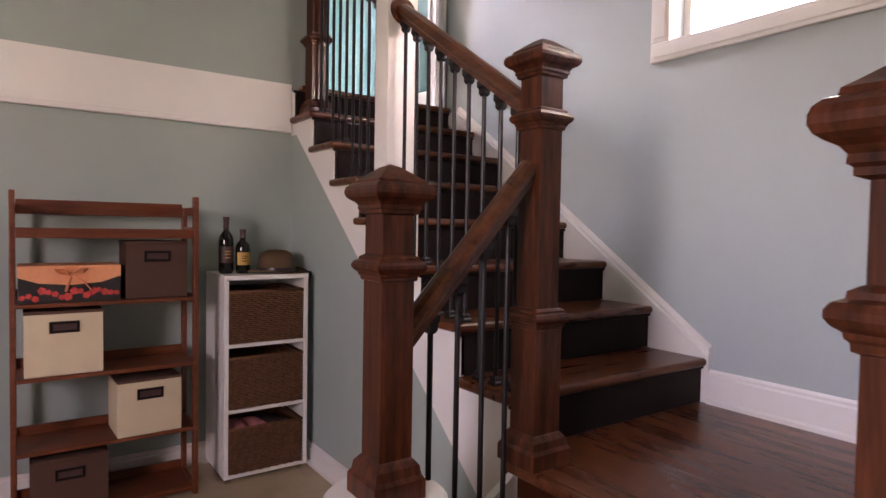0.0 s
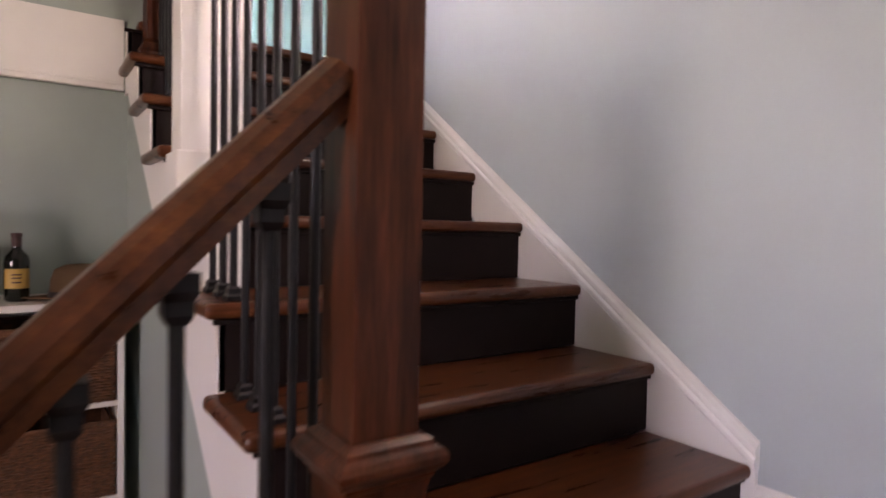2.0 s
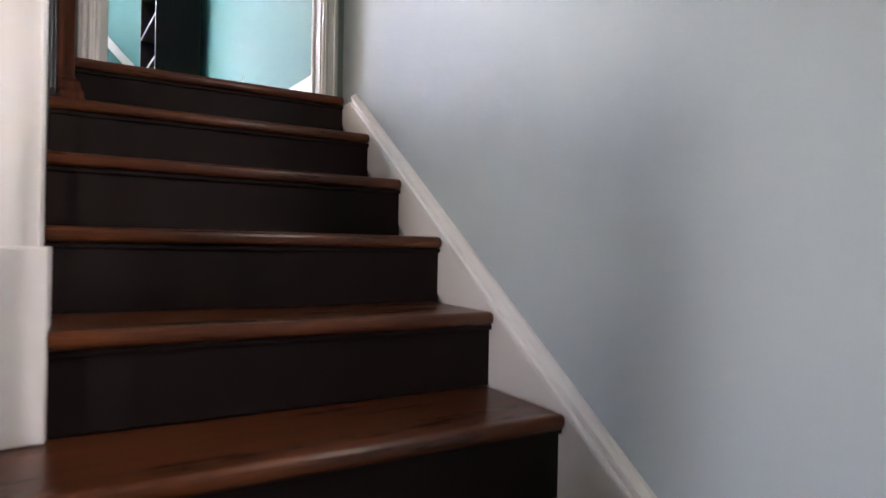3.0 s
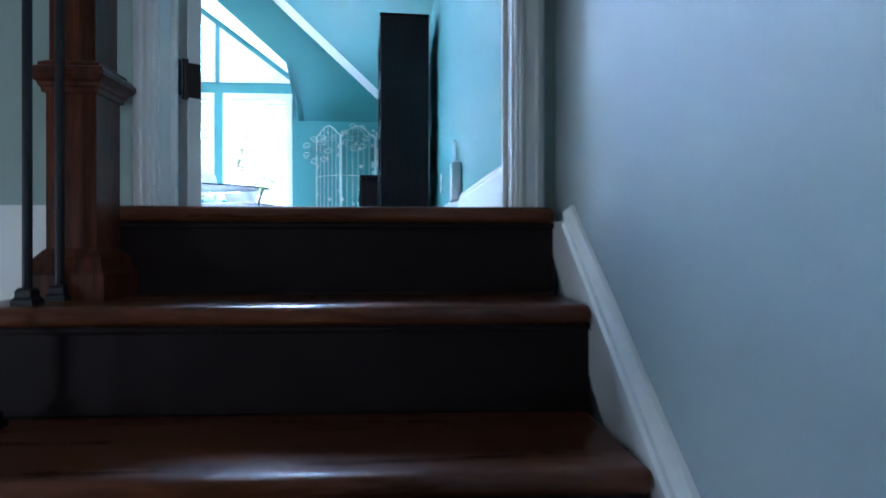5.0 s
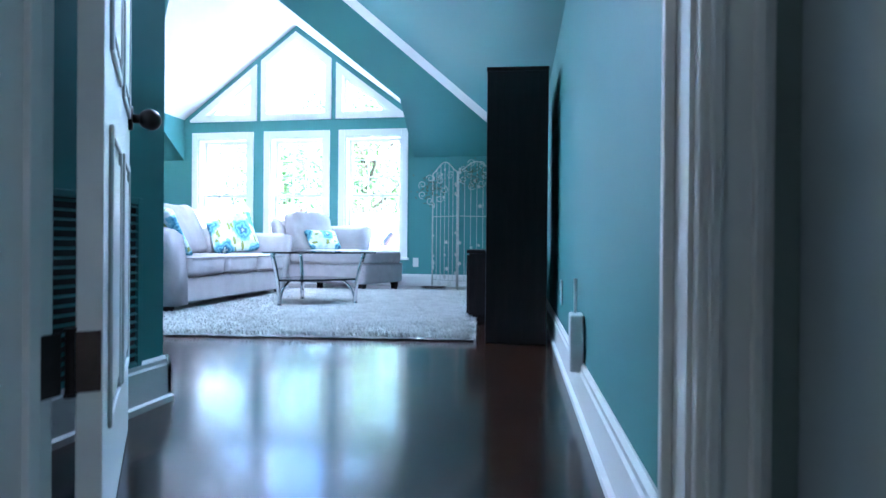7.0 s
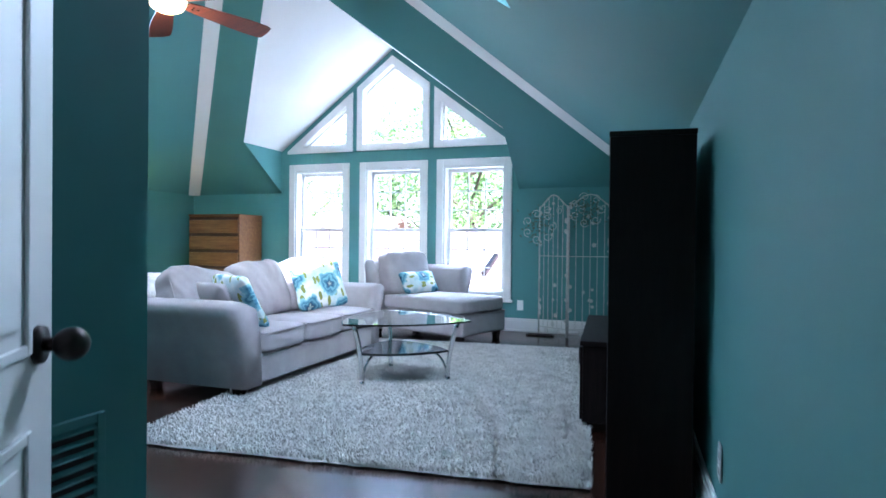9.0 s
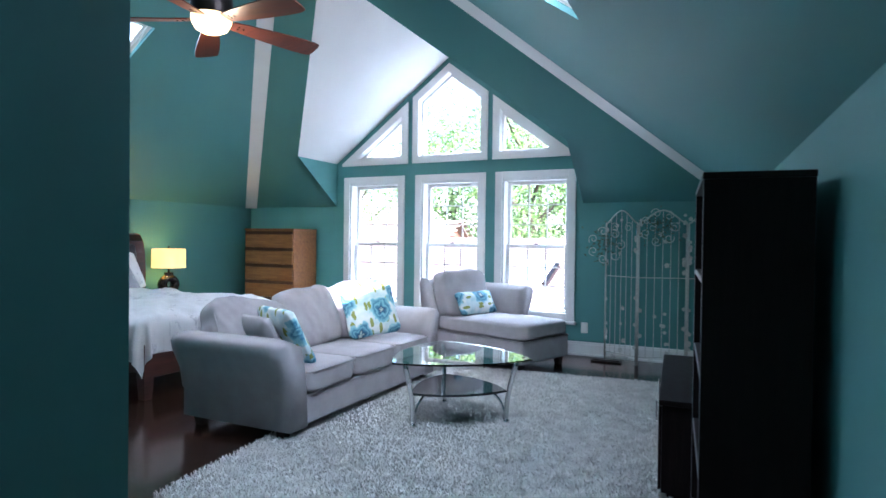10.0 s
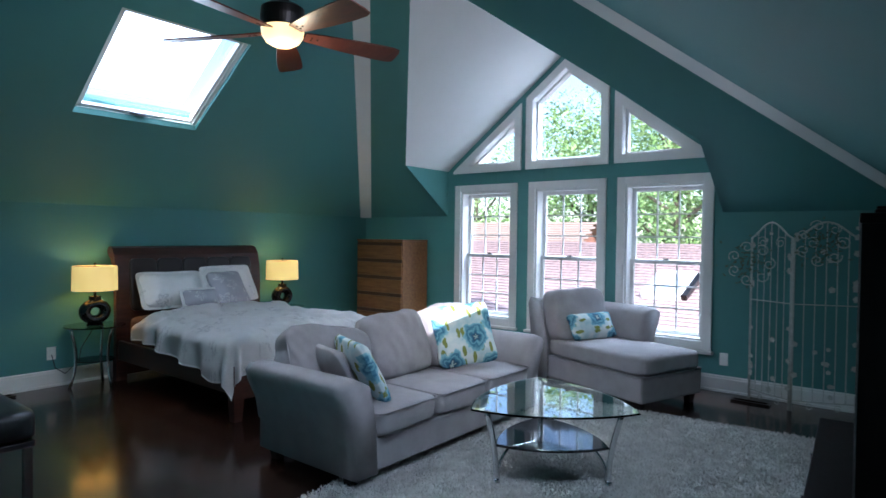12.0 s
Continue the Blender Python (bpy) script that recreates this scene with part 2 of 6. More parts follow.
def mixed(nt, fac, a, b, mode="MIX"):
    m = nt.nodes.new("ShaderNodeMixRGB")
    m.blend_type = mode
    for k, v in ((0, fac), (1, a), (2, b)):
        if isinstance(v, tuple):
            m.inputs[k].default_value = (*v, 1)
        elif isinstance(v, (int, float)):
            m.inputs[k].default_value = v
        else:
            nt.links.new(v, m.inputs[k])
    return m.outputs[0]


def floral_material():
    """Off-white cotton printed with large teal-blue blossoms and olive leaves."""
    m, nt, b = material("blue_floral_print")
    ground = ramp(nt, noisy(nt, coords(nt), 9, 4), (0.35, (0.36, 0.50, 0.52)), (0.60, (0.62, 0.64, 0.60)))
    leaf, _ = blossoms(nt, 7.5, 2, 0.05, (1.1, 0.37, 0), (1.0, 1.7, 1))
    col = mixed(nt, ramp(nt, leaf, (0.22, (1, 1, 1)), (0.26, (0, 0, 0))), ground, (0.20, 0.23, 0.045))
    big, tone = blossoms(nt, 3.9, 5, 0.035, (0.13, 0.05, 0))
    petals = ramp(nt, big, (0.02, (0.35, 0.42, 0.38)), (0.06, (0.015, 0.05, 0.10)), (0.15, (0.03, 0.13, 0.21)), (0.22, (0.16, 0.36, 0.42)), (0.27, (0.03, 0.14, 0.23)), (0.38, (0.22, 0.44, 0.50)))
    col = mixed(nt, ramp(nt, big, (0.38, (1, 1, 1)), (0.42, (0, 0, 0))), col, petals)
    nt.links.new(col, b.inputs["Base Color"])
    b.inputs["Roughness"].default_value = 0.85
    bump(nt, b, noisy(nt, coords(nt), 420, 2), 0.25, 0.001)
    return m


def embroidered_material(name, cloth, thread, cover):
    """Plain cloth with scattered sprigs of thread."""
    m, nt, b = material(name)
    d, _ = blossoms(nt, 6.0, 5, 0.10, (0.4, 0.2, 0))
    line = ramp(nt, d, (0.16, (0, 0, 0)), (0.19, (1, 1, 1)), (0.23, (0, 0, 0)), (0.28, (0.8, 0.8, 0.8)), (0.31, (0, 0, 0)))
    patch = ramp(nt, noisy(nt, coords(nt), 3.2, 2), (cover, (0, 0, 0)), (cover + 0.06, (1, 1, 1)))
    base = ramp(nt, noisy(nt, coords(nt), 11, 4), (0.3, scaled(cloth, 0.92)), (0.7, cloth))
    nt.links.new(mixed(nt, mixed(nt, 1.0, line, patch, "MULTIPLY"), base, thread), b.inputs["Base Color"])
    b.inputs["Roughness"].default_value = 0.82
    bump(nt, b, noisy(nt, coords(nt), 420, 2), 0.25, 0.001)
    return m


FLORAL = floral_material()
EMBROIDERED = embroidered_material("white_embroidered_cotton", (0.80, 0.79, 0.78), (0.40, 0.39, 0.41), 0.53)
SILVERCLOTH = embroidered_material("silver_grey_brocade", (0.36, 0.36, 0.40), (0.62, 0.61, 0.62), 0.42)


# ---- mesh helpers ----
def to_mesh(name, bm, mat, smooth=False):
    bmesh.ops.recalc_face_normals(bm, faces=bm.faces[:])
    me = bpy.data.meshes.new(name)
    bm.to_mesh(me)
    bm.free()
    me.materials.append(mat)
    if smooth:
        me.polygons.foreach_set("use_smooth", [True] * len(me.polygons))
    return me


def thing(name, label, category, loc=(0, 0, 0), rz=0, group="", kind=""):
    e = new(name)
    e.empty_display_size = 0.05
    e.matrix_world = pose(*loc, 0, 0, rz)
    return tagged(e, label, category, group, kind)


def part(name, bm, mat, parent=None, label="", smooth=False):
    o = new(name, to_mesh(name, bm, mat, smooth))
    if parent is not None:
        o.parent = parent
    return tagged(o, label)


def struct(name, bm, mat, label="", category="", smooth=False):
    o = new(name, to_mesh(name, bm, mat, smooth))
    return tagged(o, label, category, kind="structure")


def box(x0, y0, z0, x1, y1, z1, bev=0.0, bm=None, m=None, seg=2):
    t = bmesh.new()
    bmesh.ops.create_cube(t, size=1)
    bmesh.ops.transform(t, matrix=Matrix.Translation(((x0 + x1) / 2, (y0 + y1) / 2, (z0 + z1) / 2)) @ Matrix.Diagonal((abs(x1 - x0), abs(y1 - y0), abs(z1 - z0), 1)), verts=t.verts[:])
    if bev:
        bmesh.ops.bevel(t, geom=t.edges[:], offset=bev, segments=seg, profile=0.5, affect="EDGES")
    return join(bm, t, m)


def join(bm, t, m=None):
    if m is not None:
        bmesh.ops.transform(t, matrix=m, verts=t.verts[:])
    if bm is None:
        return t
    me = bpy.data.meshes.new("t")
    t.to_mesh(me)
    t.free()
    bm.from_mesh(me)
    bpy.data.meshes.remove(me)
    return bm


def cyl(p0, p1, r0, r1=None, n=16, bm=None):
    p0, p1 = Vector(p0), Vector(p1)
    t = bmesh.new()
    bmesh.ops.create_cone(t, cap_ends=True, segments=n, radius1=r0, radius2=r0 if r1 is None else r1, depth=(p1 - p0).length)
    q = (p1 - p0).to_track_quat("Z", "Y").to_matrix().to_4x4()
    return join(bm, t, Matrix.Translation((p0 + p1) / 2) @ q)


def rings(loops, bm=None, closed_ends=True):
    """Skin of loops of points, each with as many points."""
    t = bmesh.new()
    vs = [[t.verts.new(p) for p in lp] for lp in loops]
    k = len(loops[0])
    for a, b in zip(vs, vs[1:]):
        for i in range(k):
            t.faces.new((a[i], a[(i + 1) % k], b[(i + 1) % k], b[i]))
    if closed_ends:
        t.faces.new(vs[0])
        t.faces.new(vs[-1])
    return join(bm, t)


def lathe(profile, n=24, bm=None, c=(0, 0, 0)):
    return rings([[(c[0] + r * math.cos(2 * math.pi * i / n), c[1] + r * math.sin(2 * math.pi * i / n), c[2] + z) for i in range(n)] for r, z in profile], bm)


def square_turn(profile, c=(0, 0, 0), bm=None):
    return rings([[(c[0] + h * sx, c[1] + h * sy, c[2] + z) for sx, sy in ((-1, -1), (1, -1), (1, 1), (-1, 1))] for h, z in profile], bm)


def tube(path, r, n=8, bm=None, flat=1.0):
    pts = [Vector(p) for p in path]
    loops = []
    for i, p in enumerate(pts):
        d = (pts[min(i + 1, len(pts) - 1)] - pts[max(i - 1, 0)]).normalized()
        a = d.orthogonal() if abs(d.z) > 0.95 else d.cross(Vector((0, 0, 1)))
        a.normalize()
        b = d.cross(a).normalized()
        rr = r[i] if isinstance(r, (list, tuple)) else r
        loops.append([p + a * rr * math.cos(2 * math.pi * k / n) + b * rr * flat * math.sin(2 * math.pi * k / n) for k in range(n)])
    return rings(loops, bm)


def prism(poly, f, off, bm=None):
    """A polygon, mapped by f into space and thickened by the vector off."""
    t = bmesh.new()
    a = [t.verts.new(f(*p)) for p in poly]
    b = [t.verts.new(Vector(f(*p)) + Vector(off)) for p in poly]
    t.faces.new(a)
    t.faces.new(b[::-1])
    for i in range(len(a)):
        j = (i + 1) % len(a)
        t.faces.new((a[i], a[j], b[j], b[i]))
    return join(bm, t)


def sheet(outer, holes, f, off, bm=None):
    """A polygon with holes, mapped by f into space and thickened by off."""
    t = bmesh.new()
    edges = []
    for loop in (outer, *holes):
        vs = [t.verts.new((p[0], p[1], 0)) for p in loop]
        edges += [t.edges.new((vs[i], vs[(i + 1) % len(vs)])) for i in range(len(vs))]
    bmesh.ops.triangle_fill(t, use_beauty=True, use_dissolve=False, edges=edges, normal=(0, 0, 1))
    for v in t.verts:
        v.co = f(v.co.x, v.co.y)
    r = bmesh.ops.extrude_face_region(t, geom=t.faces[:], use_keep_orig=True)
    bmesh.ops.translate(t, vec=off, verts=[g for g in r["geom"] if isinstance(g, bmesh.types.BMVert)])
    return join(bm, t)


def soft(size, m=None, p=5.0, cuts=9, pinch=0.0, wrinkle=0.0, seed=0.0, bm=None):
    """A stuffed block: a rounded box, thinner to its rim with pinch, with soft creases."""
    t = bmesh.new()
    bmesh.ops.create_cube(t, size=2)
    bmesh.ops.subdivide_edges(t, edges=t.edges[:], cuts=cuts, use_grid_fill=True)
    for v in t.verts:
        q = v.co.copy()
        n = (abs(q.x) ** p + abs(q.y) ** p + abs(q.z) ** p) ** (1 / p)
        q /= n
        if pinch:
            e = max(abs(q.x), abs(q.y))
            q.z *= 1 - pinch * e ** 3
            q.x *= 1 - 0.05 * (1 - abs(q.y)) * (abs(q.x) > 0.6)
            q.y *= 1 - 0.05 * (1 - abs(q.x)) * (abs(q.y) > 0.6)
        co = Vector((q.x * size[0] / 2, q.y * size[1] / 2, q.z * size[2] / 2))
        if wrinkle:
            w = noise.noise(co * 6 + Vector((seed, seed * 2, 0))) + 0.9 * (0.25 - abs(noise.noise(Vector((co.x * 8, co.y * 11 + co.z * 5, co.z * 7)) + Vector((0, seed, 3)))))
            co += co.normalized() * w * wrinkle
        v.co = co
    return join(bm, t, m)


# ---- large structure ----
RISE, GO, KNEE, PITCH = 0.20, 0.283, 1.65, 0.70
XL, YF, YB = -6.54, 6.97, 1.21
PX, SX = -1.455, 0.013
LAND, LOW = -8 * RISE, -11 * RISE


def xr(y):
    """The bedroom's side wall, which runs a little askew."""
    return -0.05 - 0.04 * y


struct("floor_threshold", box(-0.945, 0.07, -0.2, -0.077, 0.202, 0.0), FLOOR, "dark wooden threshold in the doorway", "floor")
struct("floor_1", box(XL, 0.2, -0.25, 0.05, YF, 0.0), FLOOR, "glossy dark espresso wooden floorboards of the bedroom", "floor")
struct("floor_2", box(-1.17, -3.6, LAND - 0.2, SX + 0.001, -1.95, LAND), LANDING, "brown stained oak floor of the stair landing", "floor")
struct("floor_3", box(-5.2, -6.0, LOW - 0.1, SX + 0.001, 0.16, LOW), TILE, "beige tiled floor of the lower room", "floor")


def xz(y):
    return lambda x, z: Vector((x, y, z))


# front wall with three tall windows and three gable lights
WIN = [(-4.95, -4.06), (-3.91, -2.99), (-2.87, -1.94)]
ZT, ZB, TW = 2.02, 0.36, 0.085
APX, APZ, HALF, DS = -3.47, 3.42, 1.61, 0.755
EAVE = APZ - HALF * DS


def gable(x):
    return APZ - DS * abs(x - APX)


def upper_poly(a, b, inset):
    """Outline of the gable light between a and b, drawn in by inset."""
    lo = 2.165 + inset
    k = inset * 1.25 + 0.085
    reach = (APZ - k - lo) / DS
    a, b = max(a + inset, APX - reach), min(b - inset, APX + reach)
    pts = [(a, lo), (b, lo)]
    if gable(b) - k > lo + 0.01:
        pts.append((b, gable(b) - k))
    if a < APX < b:
        pts.append((APX, gable(APX) - k))
    if gable(a) - k > lo + 0.01:
        pts.append((a, gable(a) - k))
    return pts


UP = [(-4.98, -4.02), (-3.955, -2.975), (-2.91, -1.945)]
holes = [[(a + TW, ZB + TW), (b - TW, ZB + TW), (b - TW, ZT - TW), (a + TW, ZT - TW)] for a, b in WIN] + [upper_poly(a, b, TW - 0.01) for a, b in UP]
CX0, CX1 = APX - HALF, APX + HALF
front = [(XL, -0.2), (xr(YF), -0.2), (xr(YF), KNEE + 0.1), (CX1, KNEE + 0.1), (CX1, EAVE), (APX, APZ + 0.03), (CX0, EAVE), (CX0, KNEE + 0.1), (XL, KNEE + 0.1)]
struct("wall_front", sheet(front, holes, xz(YF), (0, 0.2, 0)), TEAL, "teal painted front wall under a gable with six windows", "wall")
struct("wall_left", box(XL - 0.15, YB - 0.15, -0.2, XL, YF, KNEE + 0.05), TEAL, "low teal painted side wall behind the bed", "wall")
bm = prism([(0.02, 0.166), (0.02, YF + 0.2), (0.25, YF + 0.2), (0.25, 0.166)], lambda a, y: Vector((xr(y) + a - 0.02, y, -0.2)), (0, 0, KNEE + 0.24))
struct("wall_right", bm, TEAL, "teal painted side wall behind the bookcase", "wall")
struct("wall_right_alcove", box(-0.05, 0.166, KNEE + 0.04, 0.15, YB, 2.4), TEAL, "upper part of the teal wall beside the door", "wall")
ridge_b = (xr(YB) + XL) / 2
struct("wall_back", prism([(XL, -0.2), (PX - 0.12, -0.2), (PX - 0.12, KNEE + PITCH * (xr(YB) - PX + 0.12)), (ridge_b, KNEE + PITCH * (ridge_b - XL)), (XL, KNEE)], xz(YB), (0, -0.14, 0)), TEAL, "teal painted back wall of the bedroom", "wall")
struct("wall_partition", box(PX - 0.12, 0.166, -0.2, PX, YB, 2.55), TEAL, "teal painted partition beside the open door", "wall")
struct("wall_alcove_head", prism([(PX - 0.12, 2.35), (-1.05, 2.35), (xr(YB), KNEE), (0.0, KNEE), (0.0, 2.4), (-1.05, 2.7), (PX - 0.12, 2.75)], xz(YB), (0, -0.06, 0)), TEAL, "teal bulkhead over the entry", "wall")
struct("ceiling_alcove", box(PX - 0.12, 0.15, 2.35, 0.05, YB, 2.45), TEAL, "flat teal ceiling of the entry", "ceiling")

# hipped ceiling
px = -3.37
py = YF - (px - XL)
pz = KNEE + PITCH * (px - XL)
SKL = [(-5.575, 2.90), (-4.713, 2.90), (-4.713, 3.90), (-5.575, 3.90)]
SKR = [(-2.0, 2.40), (-1.13, 2.40), (-1.13, 3.40), (-2.0, 3.40)]


def plane_left(x, y):
    return Vector((x, y, KNEE + PITCH * (x - XL)))


def plane_right(x, y):
    return Vector((x, y, KNEE + PITCH * (xr(y) - x)))


def plane_front(x, y):
    return Vector((x, y, KNEE + PITCH * (YF - y)))


UPV = (0, 0, 0.16)
struct("ceiling_left", sheet([(XL, YB), (ridge_b, YB), (px, py), (XL, YF)], [SKL], plane_left, UPV), TEAL, "sloped teal ceiling over the bed with a skylight", "ceiling")
struct("ceiling_right", sheet([(xr(YB), YB), (xr(YF), YF), (px, py), (ridge_b, YB)], [SKR], plane_right, UPV), TEAL, "sloped teal ceiling with a skylight", "ceiling")
vy = YF - (EAVE - KNEE) / PITCH
ay = YF - (APZ - KNEE) / PITCH
struct("ceiling_front_left", prism([(XL, YF), (CX0, YF), (CX0, vy), (APX, ay), (px, py)], plane_front, UPV), TEAL, "sloped teal ceiling beside the gable", "ceiling")
struct("ceiling_front_right", prism([(xr(YF), YF), (CX1, YF), (CX1, vy), (APX, ay), (px, py)], plane_front, UPV), TEAL, "sloped teal ceiling beside the gable", "ceiling")
# gable ceiling and cheeks
for nm, cx, sgn in (("left", CX0, 1), ("right", CX1, -1)):
    bm = prism([(cx, YF), (cx, vy), (APX, ay), (APX, YF)], lambda x, y: Vector((x, y, gable(x))), (0, 0, 0.1))
    struct("ceiling_gable_" + nm, bm, CEIL_WHITE, "white painted sloped ceiling of the window gable", "ceiling")
    bm = prism([(YF, KNEE), (YF, EAVE), (vy, EAVE)], lambda y, z, c=cx, s=sgn: Vector((c + s * 0.004, y, z)), (-sgn * 0.1, 0, 0))
    struct("wall_gable_cheek_" + nm, bm, TEAL, "small triangular teal cheek of the gable", "wall")


def board(p0, p1, w, t, nrm, bm=None):
    """A flat board from p0 to p1, w wide, lying below a surface with the normal nrm."""
    p0, p1, nrm = Vector(p0), Vector(p1), Vector(nrm).normalized()
    d = (p1 - p0).normalized()
    s = d.cross(nrm).normalized()
    return rings([[p + s * a + nrm * b for a, b in ((-w / 2, -t / 2), (w / 2, -t / 2), (w / 2, t / 2), (-w / 2, t / 2))] for p in (p0, p1)], bm)


hl0, hl1 = plane_left(XL + 0.06, YF - 0.06), Vector((px, py, pz))
hr0 = plane_front(xr(YF) - 0.06, YF - 0.06)
struct("trim_hip_left", board(hl0 - Vector((0, 0, 0.03)), hl1 - Vector((0, 0, 0.03)), 0.15, 0.06, (1, -1, 1.4)), WHITE, "white board covering the hip of the ceiling", "trim")
struct("trim_hip_right", board(hr0 - Vector((0, 0, 0.03)), hl1 - Vector((0, 0, 0.03)), 0.15, 0.06, (-1, -1, 1.4)), WHITE, "white board covering the hip of the ceiling", "trim")


def skylight(name, quad, plane, group):
    root = thing(name, "white framed roof skylight full of bright daylight", "skylight", group=group, kind="structure")
    c = sum((plane(*q) for q in quad), Vector()) / 4
    pts = [plane(*q) for q in quad]
    n = (pts[1] - pts[0]).cross(pts[3] - pts[0]).normalized()
    n = n if n.z > 0 else -n
    fr = bmesh.new()
    for i in range(4):
        a, b = pts[i] + n * 0.075, pts[(i + 1) % 4] + n * 0.075
        board(a + (c + n * 0.075 - a) * 0.06, b + (c + n * 0.075 - b) * 0.06, 0.050, 0.05, n, fr)
        board(a + (c + n * 0.075 - a) * 0.03, b + (c + n * 0.075 - b) * 0.03, 0.030, 0.075, n, fr)
    part("window_frame", fr, WHITE, root)
    g = rings([[p + n * h for p in pts] for h in (0.095, 0.103)])
    pane = part("pane", g, CLEAR, root)
    pane.visible_shadow = False
    lin = bmesh.new()
    for i in range(4):
        a, b = pts[i], pts[(i + 1) % 4]
        inw = (c - (a + b) / 2).normalized() * 0.006
        rings([[a + n * 0.03, b + n * 0.03, b + n * 0.13, a + n * 0.13], [a + n * 0.03 + inw, b + n * 0.03 + inw, b + n * 0.13 + inw, a + n * 0.13 + inw]], lin)
    part("shaft_lining", lin, WHITE, root)
    a = (pts[0] + pts[3]) / 2 if quad is SKL else (pts[1] + pts[2]) / 2
    e = a + (c - a) * 0.10 + n * 0.040
    part("latch", cyl(e - Vector((0, 0.07, 0)), e + Vector((0, 0.07, 0)), 0.014, n=10), CHROME, root)
    return root


skylight("skylight", SKL, plane_left, "skylights")
skylight("skylight", SKR, plane_right, "skylights")


def frame_boards(x0, x1, z0, z1, w, y0, y1, bm=None, bev=0.004):
    bm = bm or bmesh.new()
    box(x0, y0, z0, x0 + w, y1, z1, bev, bm)
    box(x1 - w, y0, z0, x1, y1, z1, bev, bm)
    box(x0 + w, y0, z0, x1 - w, y1, z0 + w, bev, bm)
    box(x0 + w, y0, z1 - w, x1 - w, y1, z1, bev, bm)
    return bm


def tall_window(i, a, b):
    root = thing("window_%d" % i, "white double-hung sash window with nine panes in each sash", "window", (0, 0, 0), kind="structure")
    part("casing", frame_boards(a, b, ZB, ZT, TW, YF - 0.024, YF - 0.001), WHITE, root)
    part("window_sill", box(a - 0.02, YF - 0.06, ZB - 0.03, b + 0.02, YF - 0.001, ZB, 0.006), WHITE, root)
    i0, i1, z0, z1 = a + TW, b - TW, ZB + TW, ZT - TW
    part("jamb", frame_boards(i0, i1, z0, z1, 0.02, YF, YF + 0.19, bev=0), WHITE, root)
    zm = 1.17
    for nm, s0, s1, yy in (("upper_sash", zm - 0.02, z1 - 0.02, YF + 0.13), ("lower_sash", z0 + 0.02, zm + 0.02, YF + 0.09)):
        sash = part(nm, frame_boards(i0 + 0.02, i1 - 0.02, s0, s1, 0.04, yy, yy + 0.035), WHITE, root)
        g0, g1, h0, h1 = i0 + 0.06, i1 - 0.06, s0 + 0.04, s1 - 0.04
        for k in (1, 2):
            x = g0 + (g1 - g0) * k / 3
            part("muntin", box(x - 0.007, yy + 0.008, h0, x + 0.007, yy + 0.026, h1), WHITE, sash)
            z = h0 + (h1 - h0) * k / 3
            part("muntin", box(g0, yy + 0.009, z - 0.007, g1, yy + 0.025, z + 0.007), WHITE, sash)
        pane = part("pane", box(g0, yy + 0.015, h0, g1, yy + 0.019, h1), CLEAR, sash)
        pane.visible_shadow = False
    part("sash_lock", box((i0 + i1) / 2 - 0.025, YF + 0.085, zm + 0.021, (i0 + i1) / 2 + 0.025, YF + 0.12, zm + 0.035, 0.004), BRONZE, root)


def gable_window(i, a, b):
    root = thing("window_%d" % i, "white framed gable window under the sloped ceiling", "window", kind="structure")
    o, n = upper_poly(a, b, 0.0), upper_poly(a, b, TW)
    part("casing", sheet(o, [n], xz(YF - 0.024), (0, 0.023, 0)), WHITE, root)
    n2 = upper_poly(a, b, TW + 0.03)
    part("window_frame", sheet(upper_poly(a, b, TW - 0.008), [n2], xz(YF + 0.06), (0, 0.06, 0)), WHITE, root)
    part("jamb", sheet(upper_poly(a, b, TW - 0.009), [upper_poly(a, b, TW + 0.004)], xz(YF + 0.001), (0, 0.19, 0)), WHITE, root)
    pane = part("pane", prism(n2, xz(YF + 0.09), (0, 0.005, 0)), CLEAR, root)
    pane.visible_shadow = False


for i, (a, b) in enumerate(WIN):
    tall_window(i + 1, a, b)
for i, (a, b) in enumerate(UP):
    gable_window(i + 4, a, b)


def baseboard(name, p0, p1, side, h=0.15, t=0.018):
    """A moulded baseboard from p0 to p1 on the floor; side points into the room."""
    p0, p1, s = Vector(p0), Vector(p1), Vector(side)
    prof = [(0.001, 0), (t + 0.012, 0), (t + 0.012, 0.018), (t, 0.024), (t, h - 0.03), (t * 0.75, h - 0.022), (t * 0.75, h - 0.010), (t * 0.35, h), (0.001, h)]
    bm = rings([[p + s * a + Vector((0, 0, z)) for a, z in prof] for p in (p0, p1)])
    return struct(name, bm, WHITE, "white moulded baseboard", "baseboard")


baseboard("baseboard_1", (XL, YB, 0), (XL, YF, 0), (1, 0, 0))
baseboard("baseboard_2", (XL + 0.03, YF, 0), (xr(YF) - 0.03, YF, 0), (0, -1, 0))
baseboard("baseboard_3", (xr(0.2), 0.2, 0), (xr(YF) - 0.0, YF, 0), (-1, 0, 0))
baseboard("baseboard_4", (PX, 0.20, 0), (PX, YB + 0.018, 0), (1, 0, 0))
baseboard("baseboard_5", (XL + 0.03, YB, 0), (PX + 0.018, YB, 0), (0, 1, 0))
baseboard("baseboard_6", (SX, -3.6, LAND), (SX, -1.985, LAND), (-1, 0, 0))

